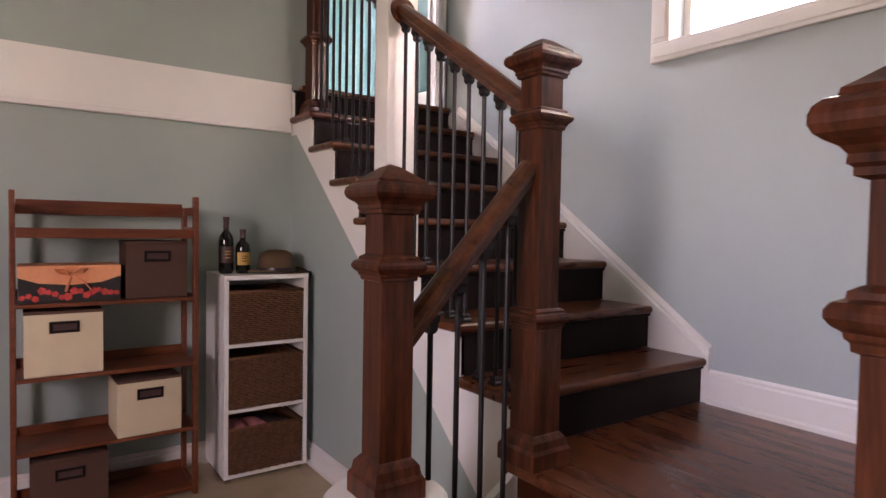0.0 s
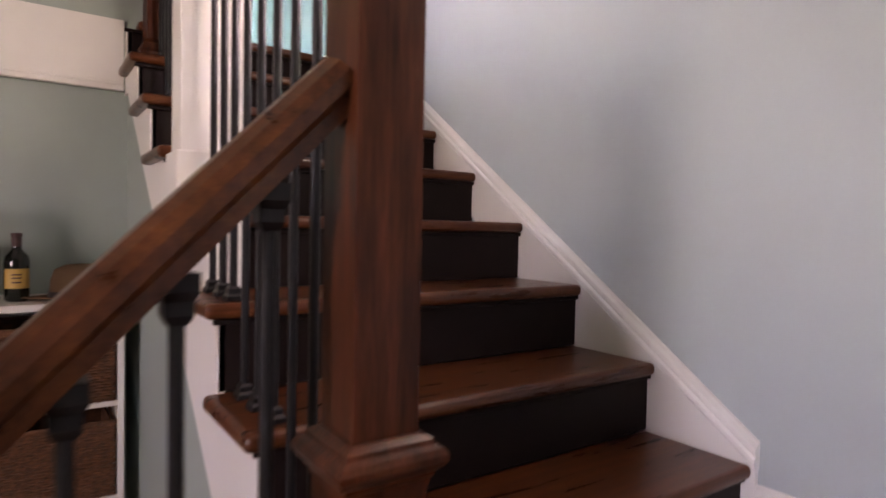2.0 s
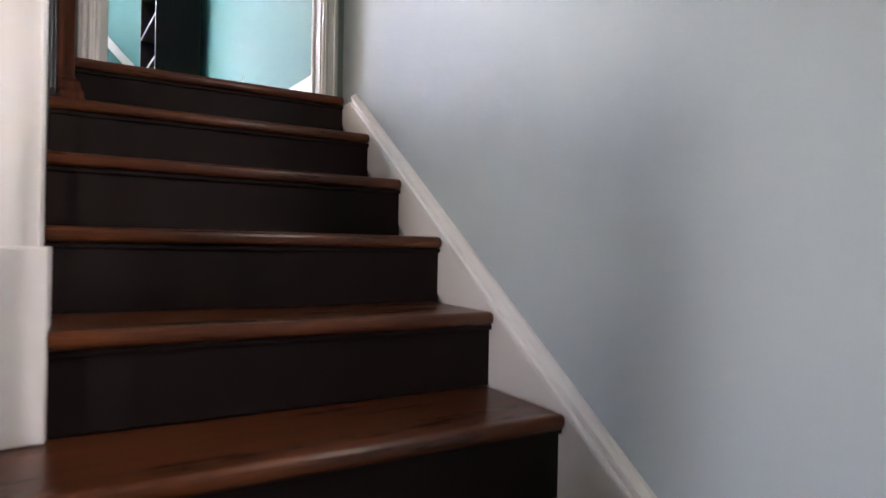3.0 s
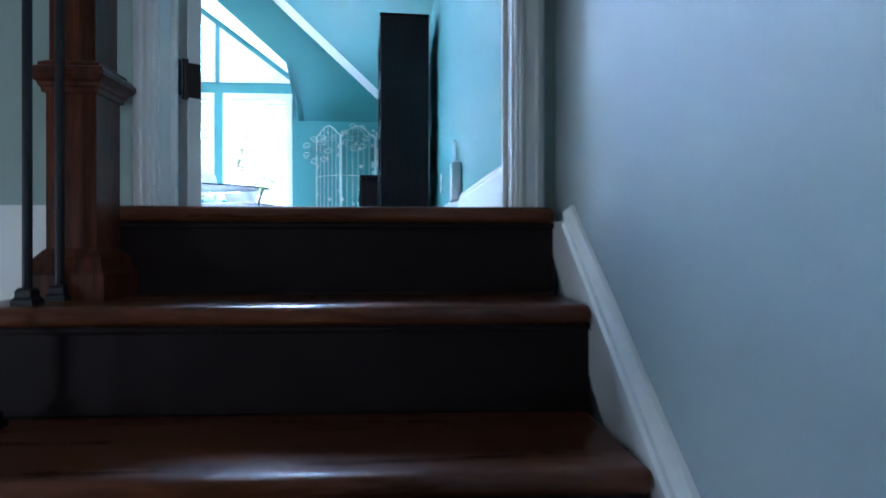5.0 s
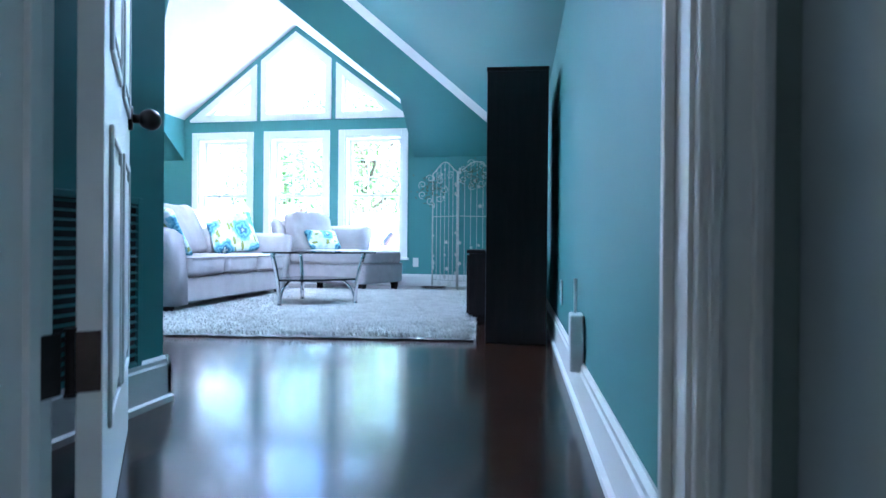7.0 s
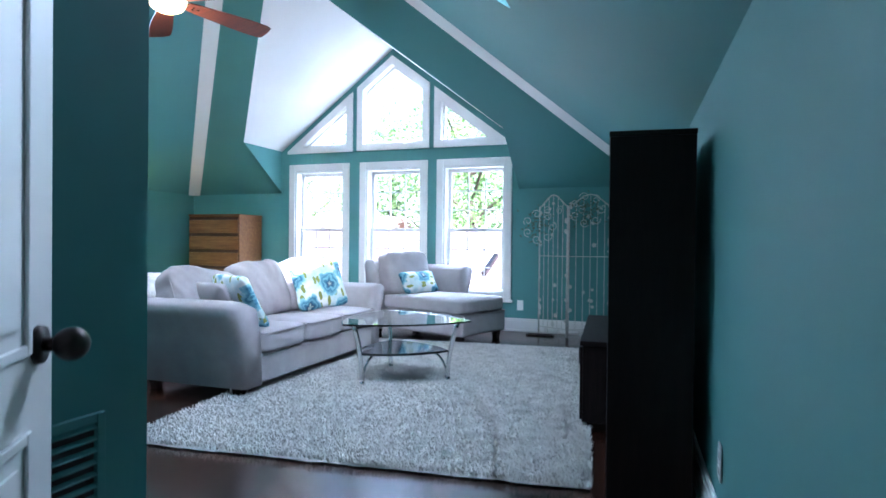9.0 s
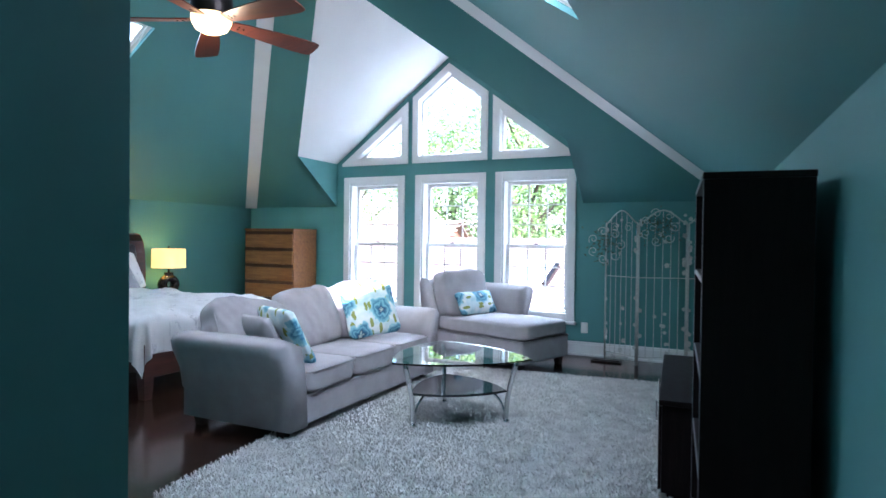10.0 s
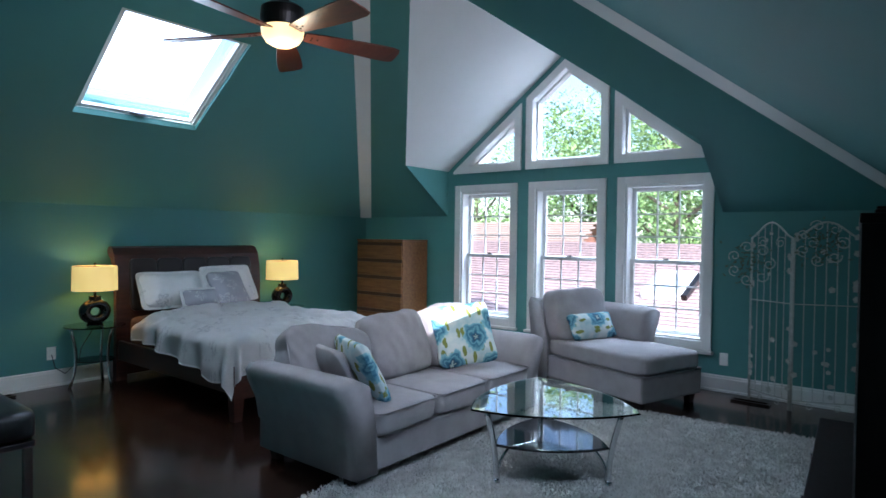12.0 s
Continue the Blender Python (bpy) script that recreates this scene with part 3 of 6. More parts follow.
# wall between the stairs and the bedroom, with the door opening
D0, D1, DH = -0.926, -0.096, 2.03
WY0, WY1 = 0.08, 0.165
bm = sheet([(-5.2, LOW - 0.1), (0.1, LOW - 0.1), (0.1, 2.6), (-5.2, 2.6)], [[(D0 - 0.02, -0.002), (D1 + 0.02, -0.002), (D1 + 0.02, DH + 0.02), (D0 - 0.02, DH + 0.02)]], xz(WY0), (0, WY1 - WY0 - 0.002, 0))
struct("wall_stair_head", bm, SAGE, "pale sage wall at the head of the stairs", "wall")
bm = bmesh.new()
box(D0 - 0.02, WY0 - 0.012, 0.0, D0, WY1 + 0.012, DH, 0, bm)
box(D1, WY0 - 0.012, 0.0, D1 + 0.02, WY1 + 0.012, DH, 0, bm)
box(D0 - 0.02, WY0 - 0.012, DH, D1 + 0.02, WY1 + 0.012, DH + 0.02, 0, bm)
box(D0, WY0 + 0.05, 0.0, D0 + 0.012, WY0 + 0.07, DH, 0.002, bm)
box(D1 - 0.012, WY0 + 0.05, 0.0, D1, WY0 + 0.07, DH, 0.002, bm)
struct("door_frame", bm, WHITE, "white door jambs with stops", "door frame")
for y0, y1 in ((WY0 - 0.03, WY0 - 0.001), (WY1, WY1 + 0.024)):
    bm = bmesh.new()
    for xa, xb in ((D0 - 0.056, D0 - 0.004), (D1 + 0.005, D1 + (0.076 if y0 < 0.1 else 0.045))):
        box(xa, y0, 0.0, xb, y1, DH + 0.085, 0.005, bm)
        ym = y0 - 0.006 if y0 < 0.1 else y1 + 0.006
        box(xa + 0.010, min(ym, y0), 0.0, xa + 0.022, max(ym, y1), DH + 0.07, 0.003, bm)
        box(xb - 0.022, min(ym, y0), 0.0, xb - 0.010, max(ym, y1), DH + 0.07, 0.003, bm)
    box(D0 - 0.006, y0, DH + 0.006, D1 + 0.006, y1, DH + 0.085, 0.005, bm)
    struct("trim_door", bm, WHITE, "white moulded door casing", "trim")

# stairwell shell
sw = [(-6.0, LOW - 0.1), (0.2, LOW - 0.1), (0.2, 2.6), (-6.0, 2.6)]
HW = [(-3.05, 0.05), (-1.74, 0.05), (-1.74, 0.95), (-3.05, 0.95)]
struct("wall_stair_side", sheet(sw, [HW], lambda y, z: Vector((SX, y, z)), (0.14, 0, 0)), GREYBLUE, "pale blue-grey wall along the stairs", "wall")
root = thing("window_7", "white framed stairwell window full of daylight", "window", kind="structure")
bm = bmesh.new()
for a in ((-3.14, -0.04, -1.64, 0.05), (-3.14, 0.95, -1.64, 1.04), (-3.14, 0.05, -3.05, 0.95), (-1.74, 0.05, -1.64, 0.95)):
    box(SX - 0.026, a[0], a[1], SX - 0.001, a[2], a[3], 0.006, bm)
    box(SX - 0.032, a[0] + 0.02, a[1] + 0.02, SX - 0.024, a[2] - 0.02, a[3] - 0.02, 0.003, bm)
part("casing", bm, WHITE, root)
bm = bmesh.new()
for a in ((-3.05, 0.05, -1.74, 0.09), (-3.05, 0.91, -1.74, 0.95), (-3.05, 0.09, -3.01, 0.91), (-1.78, 0.09, -1.74, 0.91)):
    box(0.10, a[0], a[1], 0.15, a[2], a[3], 0.004, bm)
part("window_frame", bm, WHITE, root)
pane = part("pane", box(0.125, -3.01, 0.09, 0.13, -1.78, 0.91), CLEAR, root)
pane.visible_shadow = False
struct("wall_entry", box(-5.2, -6.12, LOW - 0.1, 0.16, -6.0, 2.6), SAGE, "pale sage wall behind the entry", "wall")
# The unseen opening in this wall is made up to let the fill in.
struct("wall_lower_left", sheet([(-6.0, LOW - 0.1), (0.2, LOW - 0.1), (0.2, 2.6), (-6.0, 2.6)], [[(-4.1, -0.8), (-3.1, -0.8), (-3.1, 0.3), (-4.1, 0.3)]], lambda y, z: Vector((-5.2, y, z)), (-0.1, 0, 0)), SAGE, "pale sage side wall of the lower room", "wall")
struct("ceiling_stairwell", box(-5.3, -6.1, 2.6, 0.2, 0.2, 2.7), CEIL_WHITE, "white ceiling of the stairwell", "ceiling")
bm = bmesh.new()
box(-5.2, WY0 - 0.014, -0.275, -1.145, WY0 - 0.001, 0.004, 0, bm)
box(-5.2, WY0 - 0.03, -0.287, -1.145, WY0 - 0.001, -0.262, 0.006, bm)
box(-5.2, WY0 - 0.022, -0.262, -1.145, WY0 - 0.001, -0.249, 0.003, bm)
struct("trim_band", bm, WHITE, "broad white fascia board with a moulded lower edge", "trim")


# Unseen slab added outside to stop direct sun entering by the stair window.
struct("sun_blocker", box(0.19, -6.0, 1.15, 1.9, 0.1, 1.3), WHITE, "unseen white slab added to keep the sun off the stair window", "eave")


# ---- the staircase ----
stair = thing("staircase", "dark wooden stairs with black risers and white stringers", "staircase", kind="structure")
NX = -1.17


def nose(k):
    return -(8 - k) * GO


for k in range(1, 9):
    z = -(8 - k) * RISE
    y1 = nose(k + 1) + 0.035 if k < 8 else WY0 + 0.002
    xx = NX if k < 8 else -1.10
    part("tread", box(xx, nose(k), z - 0.036, -0.006, y1, z, 0.014, seg=3), TREAD, stair)
    yr = nose(k) + 0.03
    part("riser", box(-1.135, yr, z - RISE + 0.001, -0.002, yr + 0.02, z - 0.036), RISER, stair)
    part("scotia", box(-1.15, yr - 0.012, z - 0.05, -0.002, yr, z - 0.036, 0.004), RISER, stair)
SL = RISE / GO
# zigzag stringer on the open side
zig = []
for k in range(1, 9):
    yr = nose(k) + 0.03
    zig += [(yr, -(9 - k) * RISE - (0.0 if k == 1 else 0.036)), (yr, -(8 - k) * RISE - 0.036)]
zig += [(WY0 - 0.001, -0.036), (WY0 - 0.001, -0.30), (0.0, -0.30)]
zig += [(nose(1) + 0.03, -0.295 + 0.85 * (nose(1) + 0.03))]
part("stringer", prism(zig, lambda y, z: Vector((-1.14, y, z)), (0.018, 0, 0)), WHITE, stair)
# skirt board with moulding on the wall side
SK0, SK1 = nose(1) - 0.004, -0.09
sk = [(SK0, LAND), (SK0, SL * SK0 + 0.03), (SK1, -0.034), (0.05, -0.034), (0.05, -0.1), (nose(1) + 0.1, LAND)]
part("skirt_board", prism(sk, lambda y, z: Vector((-0.005, y, z)), (SX + 0.004, 0, 0)), WHITE, stair)
prof = [(SX - 0.001, -0.006), (-0.007, -0.006), (-0.012, 0.000), (-0.015, 0.008), (-0.015, 0.018), (-0.009, 0.024), (-0.009, 0.030), (-0.014, 0.036), (-0.012, 0.047), (-0.002, 0.054), (0.003, 0.060), (SX - 0.001, 0.062)]
part("skirt_moulding", rings([[(x, y, SL * y + c) for x, c in prof] for y in (SK0 - 0.003, SK1)]), WHITE, stair)
struct("wall_under_stairs", prism([(nose(1) + 0.04, LOW - 0.1), (nose(1) + 0.04, SL * nose(1) - 0.32), (0.0, -0.30), (WY0, -0.30), (WY0, LOW - 0.1)], lambda y, z: Vector((-1.13, y, z)), (0.06, 0, 0)), SAGE, "pale sage wall under the stairs", "wall")
baseboard("baseboard_7", (-1.13, -1.93, LOW), (-1.13, WY0, LOW), (-1, 0, 0), 0.12)
baseboard("baseboard_8", (-5.2, WY0, LOW), (-1.16, WY0, LOW), (0, -1, 0), 0.12)
# lower flight down to the entry
lower = thing("staircase", "short lower flight of dark wooden steps", "staircase", kind="structure")
for i in range(0, 3):
    z, x = LAND - i * RISE, -1.17 - i * GO
    if i:
        part("tread", box(x - 0.03, -3.3, z - 0.036, x + GO + 0.02, -2.02, z, 0.014, seg=3), TREAD, lower)
    else:
        part("nosing", box(x - 0.03, -3.3, z - 0.036, x + 0.0, -1.99, z + 0.001, 0.012, seg=3), TREAD, lower)
    part("riser", box(x, -3.29, z - RISE + 0.001, x + 0.02, -2.03, z - 0.036), RISER, lower)
part("stringer", prism([(-1.15, LAND - 0.05), (-1.15, LOW), (-1.8, LOW), (-1.8, LOW + 0.18), (-1.47, LAND - 0.22), (-1.17, LAND - 0.03)], lambda x, z: Vector((x, -2.03, z)), (0, 0.03, 0)), WHITE, lower)
struct("wall_landing", box(-1.15, -2.0, LOW - 0.1, -1.10, -1.94, LAND - 0.036), WHITE, "white end panel below the landing", "wall")


def newel(name, label, c, profile_sets, group="newel posts"):
    root = thing(name, label, "newel post", c, group=group)
    for nm, pr in profile_sets:
        part(nm, square_turn(pr), NEWEL, root)
    return root


def cap_profile(z):
    steps = ((0.047, 0), (0.057, 0.004), (0.057, 0.012), (0.062, 0.016), (0.061, 0.025), (0.067, 0.033), (0.077, 0.039), (0.084, 0.045), (0.088, 0.054), (0.088, 0.063), (0.085, 0.072), (0.078, 0.079), (0.069, 0.082), (0.067, 0.090), (0.058, 0.096), (0.042, 0.108), (0.020, 0.124), (0.001, 0.132))
    return [(h, z + d) for h, d in steps]


def ring_profile(z, h=0.046):
    steps = ((0, 0), (0.008, 0.003), (0.009, 0.012), (0.013, 0.016), (0.014, 0.022), (0.022, 0.028), (0.027, 0.036), (0.027, 0.044), (0.022, 0.052), (0.013, 0.056), (0.012, 0.063), (0.004, 0.068), (0, 0.070))
    return [(h + a, z + d) for a, d in steps]


def base_profile(h):
    return [(h + 0.028, 0), (h + 0.028, 0.05), (h + 0.020, 0.062), (h + 0.016, 0.085), (h + 0.004, 0.10), (h, 0.104)]


YN, NX2 = -2.045, -1.115
newel("newel_post", "dark walnut box newel post with a stepped cap on the landing", (NX2, YN, LAND), [
    ("base", base_profile(0.056)), ("block", [(0.056, 0.10), (0.056, 0.45)]), ("lower_collar", ring_profile(0.435, 0.050)),
    ("shaft", [(0.047, 0.48), (0.047, 1.25)]), ("upper_collar", ring_profile(1.072, 0.046)), ("cap", cap_profile(1.236))])
for NX1, cy, BASE1 in ((-1.70, -2.095, -1.550), (-1.765, -3.262, -1.527)):
    newel("newel_post", "dark walnut newel post with a stepped cap on a pedestal", (NX1, cy, BASE1), [
        ("base", base_profile(0.048)), ("block", [(0.048, 0.10), (0.048, 0.58)]), ("collar", ring_profile(0.565)),
        ("shaft", [(0.046, 0.62), (0.046, 0.75)]), ("cap", cap_profile(0.737))])
    t = struct("pedestal", lathe([(0.15, LOW - BASE1), (0.15, -0.04), (0.165, -0.03), (0.165, -0.01), (0.155, -0.001), (0.001, -0.001)], 40, c=(NX1, cy, BASE1)), WHITE, "round white pedestal under the newel post", "pedestal")
newel("newel_post", "dark walnut newel post at the stair head", (-1.035, -0.05, -RISE), [
    ("base", base_profile(0.050)), ("block", [(0.050, 0.10), (0.050, 0.43)]), ("lower_collar", ring_profile(0.42, 0.048)), ("shaft", [(0.046, 0.48), (0.046, 1.23)]), ("cap", cap_profile(1.21))])

# white column with its plinth
col = thing("column", "square white painted column standing on a stair tread", "column", (-1.085, -1.075, -5 * RISE), kind="structure")
part("shaft", box(-0.080, -0.055, 0.34, 0.075, 0.055, 2.6 + 5 * RISE, 0.003), WHITE, col)
part("plinth", box(-0.092, -0.067, 0, 0.088, 0.067, 0.355, 0.004), WHITE, col)


def rail_profile():
    pr = [(-0.022, -0.030), (0.022, -0.030), (0.024, -0.012), (0.032, -0.004), (0.034, 0.012), (0.026, 0.026), (0.010, 0.034), (-0.010, 0.034), (-0.026, 0.026), (-0.034, 0.012), (-0.032, -0.004), (-0.024, -0.012)]
    return pr


def handrail(name, label, p0, p1, rosette=None):
    p0, p1 = Vector(p0), Vector(p1)
    d = (p1 - p0).normalized()
    s = d.cross(Vector((0, 0, 1))).normalized()
    u = s.cross(d)
    root = thing(name, label, "handrail")
    part("rail", rings([[p + s * a + u * b for a, b in rail_profile()] for p in (p0, p1)]), RAIL, root)
    if rosette:
        q = Vector(rosette)
        part("rosette", cyl(q - d * 0.004, q + Vector((0, d.y, 0)).normalized() * -0.022, 0.062, 0.055, 28), RAIL, root)
    return root


handrail("handrail", "rounded walnut handrail rising beside the stairs", (-1.105, -2.0, -0.455), (-1.095, -1.15, 0.108), (-1.095, -1.133, 0.115))
handrail("handrail", "walnut handrail of the lower flight between two newel posts", (-1.655, YN - 0.045, -1.145), (-1.16, YN, -0.65))
handrail("handrail", "walnut handrail from the column to the stair head", (-1.09, -1.02, 0.19), (-1.037, -0.09, 0.82))


def baluster(x, y, z0, z1):
    root = thing("baluster", "slim round black iron baluster with square shoes", "baluster", (x, y, z0), group="balusters")
    part("bar", cyl((0, 0, 0), (0, 0, z1 - z0), 0.0085, n=10), IRON, root)
    part("shoe", square_turn([(0.019, 0), (0.019, 0.010), (0.014, 0.016), (0.014, 0.026), (0.010, 0.032)]), IRON, root)
    part("top_shoe", square_turn([(0.010, z1 - z0 - 0.055), (0.015, z1 - z0 - 0.045), (0.015, z1 - z0 - 0.03), (0.020, z1 - z0 - 0.02), (0.020, z1 - z0)]), IRON, root)


for k in range(1, 8):
    for f in (0.20, 0.53, 0.87):
        y = nose(k) + f * GO
        if -1.155 < y < -1.0 or y > -0.11:
            continue
        zr = -0.455 + (y + 2.0) * 0.662 if y < -1.1 else 0.19 + (y + 1.02) * 0.677
        baluster(-1.105 + (y + 2.0) * 0.012 if y < -1.1 else -1.09 + (y + 1.02) * 0.057, y, -(8 - k) * RISE, zr - 0.028)
for i in range(4):
    x = -1.255 - 0.100 * i
    baluster(x, YN - 0.01 - 0.008 * i, LAND - RISE * (1 if x > -1.45 else 2), -0.65 - (-1.16 - x) * 1.0 - 0.038)


# ---- bedroom door ----
def bedroom_door():
    ang = 124.5
    root = thing("door_1", "white panelled door standing wide open, edge towards the stairs", "door", (D0 + 0.026, WY1 + 0.056, 0.008), ang, kind="structure")
    W, T, Hh = 0.80, 0.035, 2.01
    part("leaf", box(0, -T / 2, 0, W, T / 2, Hh, 0.002), WHITE, root)
    for s in (-1, 1):
        for x0, x1 in ((0.10, 0.355), (0.445, 0.70)):
            for z0, z1 in ((0.20, 0.70), (0.82, 1.52), (1.64, 1.88)):
                y = s * T / 2
                part("panel", frame_boards(x0, x1, z0, z1, 0.018, min(y, y + s * 0.007), max(y, y + s * 0.007), bev=0.003), WHITE, root)
                part("panel", box(x0 + 0.045, min(y, y + s * 0.005), z0 + 0.045, x1 - 0.045, max(y, y + s * 0.005), z1 - 0.045, 0.002), WHITE, root)
        k = bmesh.new()
        cyl((W - 0.065, s * T / 2, 0.83), (W - 0.065, s * (T / 2 + 0.010), 0.83), 0.032, 0.030, 24, k)
        cyl((W - 0.065, s * (T / 2 + 0.010), 0.83), (W - 0.065, s * (T / 2 + 0.035), 0.83), 0.012, 0.012, 14, k)
        bmesh.ops.create_uvsphere(k, u_segments=20, v_segments=12, radius=0.028, matrix=Matrix.Translation((W - 0.065, s * (T / 2 + 0.05), 0.83)))
        part("door_knob", k, BRONZE, root, "round dark bronze knob", True)
    back = root.matrix_world.inverted()
    for z in (0.33, 1.08, 1.83):
        h = bmesh.new()
        box(-0.003, -T / 2 + 0.002, z - 0.045, 0.0, T / 2 + 0.001, z + 0.045, 0.001, h)
        cyl((-0.004, T / 2 + 0.006, z - 0.047), (-0.004, T / 2 + 0.006, z + 0.047), 0.007, n=12, bm=h)
        for e in (-0.050, 0.047):
            cyl((-0.004, T / 2 + 0.006, z + e), (-0.004, T / 2 + 0.006, z + e + 0.004), 0.0085, n=12, bm=h)
        box(D0, WY1 - 0.028, z - 0.037, D0 + 0.003, WY1 + 0.030, z + 0.053, 0.001, h, back)
        part("hinge", h, BRONZE, root, "dark bronze hinge")


bedroom_door()


# ---- bedroom ----
def shag_rug():
    rng = random.Random(5)
    root = thing("rug", "thick ivory shag rug under the coffee table", "rug", (-1.90, 4.15, 0.004), 6.0)
    w, l = 2.28, 3.28
    bm = bmesh.new()
    nx, ny = 60, 90
    grid = [[None] * (ny + 1) for _ in range(nx + 1)]
    for i in range(nx + 1):
        for j in range(ny + 1):
            x, y = -w / 2 + w * i / nx, -l / 2 + l * j / ny
            e = min(i, j, nx - i, ny - j)
            z = (0.004 if e == 0 else 0.020) + 0.004 * noise.noise(Vector((x * 14, y * 14, 0)))
            grid[i][j] = bm.verts.new((x + 0.012 * noise.noise(Vector((y * 6, 1, x))), y + 0.012 * noise.noise(Vector((x * 6, 7, y))), z))
    for i in range(nx):
        for j in range(ny):
            bm.faces.new((grid[i][j], grid[i + 1][j], grid[i + 1][j + 1], grid[i][j + 1]))
    part("backing", bm, RUGM, root, smooth=True)
    n = 110000
    r = np.random.RandomState(3)
    x, y = (r.rand(n) - 0.5) * w * 1.005, (r.rand(n) - 0.5) * l * 1.003
    a, lean, h = r.rand(n) * 6.283, 0.004 + r.rand(n) * 0.016, 0.027 + r.rand(n) * 0.010
    d = np.stack([np.cos(a), np.sin(a)], 1)
    sw_ = np.stack([-d[:, 1], d[:, 0]], 1) * 0.0030
    base = np.stack([x, y], 1)
    top = base + d * lean[:, None]
    v = np.zeros((n, 4, 3))
    v[:, 0, :2], v[:, 1, :2] = base - sw_, base + sw_
    v[:, 2, :2], v[:, 3, :2] = top + sw_ * 0.8, top - sw_ * 0.8
    v[:, :2, 2] = 0.012
    v[:, 2:, 2] = h[:, None]
    me = bpy.data.meshes.new("pile")
    me.from_pydata(v.reshape(-1, 3).tolist(), [], np.arange(n * 4).reshape(-1, 4).tolist())
    me.materials.append(RUGM)
    o = new("pile", me)
    o.parent = root
    tagged(o, kind="stuff")


shag_rug()


def flared_arm(length, h, out, bm=None, m=None, th=0.17):
    """A sofa arm that leans out to its rolled top; runs along y from 0 to length, its outside towards -x."""
    prof = [(0.0, 0.07), (th, 0.07), (th - 0.01, 0.30), (th - 0.035, h * 0.72), (th - 0.07, h * 0.93), (th * 0.25 - 0.05, h), (-out - 0.02, h - 0.01), (-out - 0.045, h - 0.045), (-out - 0.03, h - 0.11), (-out * 0.55, h * 0.62), (-out * 0.2, h * 0.4), (0, 0.24)]
    loops = []
    k = 10
    for i in range(k + 1):
        t = i / k
        y = length * t
        bulge = 0.012 * math.sin(math.pi * t)
        s = 1.0 if 0 < i < k else 0.94
        cx, cz = th / 2 - out * 0.3, h * 0.55
        loops.append([((x - cx) * (s + bulge) + cx, y + (0.012 if i == 0 else -0.012 if i == k else 0), (z - cz) * (s if z > 0.1 else 1) + cz) for x, z in prof])
    t_ = rings(loops)
    bmesh.ops.bevel(t_, geom=[e for e in t_.edges if e.calc_face_angle(0) > 0.9], offset=0.012, segments=2, affect="EDGES")
    return join(bm, t_, m)


def piping(path, r=0.006, bm=None):
    return tube(path, r, 6, bm)


def rect_path(x0, y0, x1, y1, z, c=0.05, seg=4):
    pts = []
    for cx, cy, a0 in ((x1 - c, y1 - c, 0), (x0 + c, y1 - c, 90), (x0 + c, y0 + c, 180), (x1 - c, y0 + c, 270)):
        for i in range(seg + 1):
            a = radians(a0 + 90 * i / seg)
            pts.append((cx + c * math.cos(a), cy + c * math.sin(a), z))
    return pts + [pts[0]]


def foot(x, y, h=0.075):
    return square_turn([(0.026, 0), (0.036, h), (0.036, h + 0.01)], (x, y, 0))


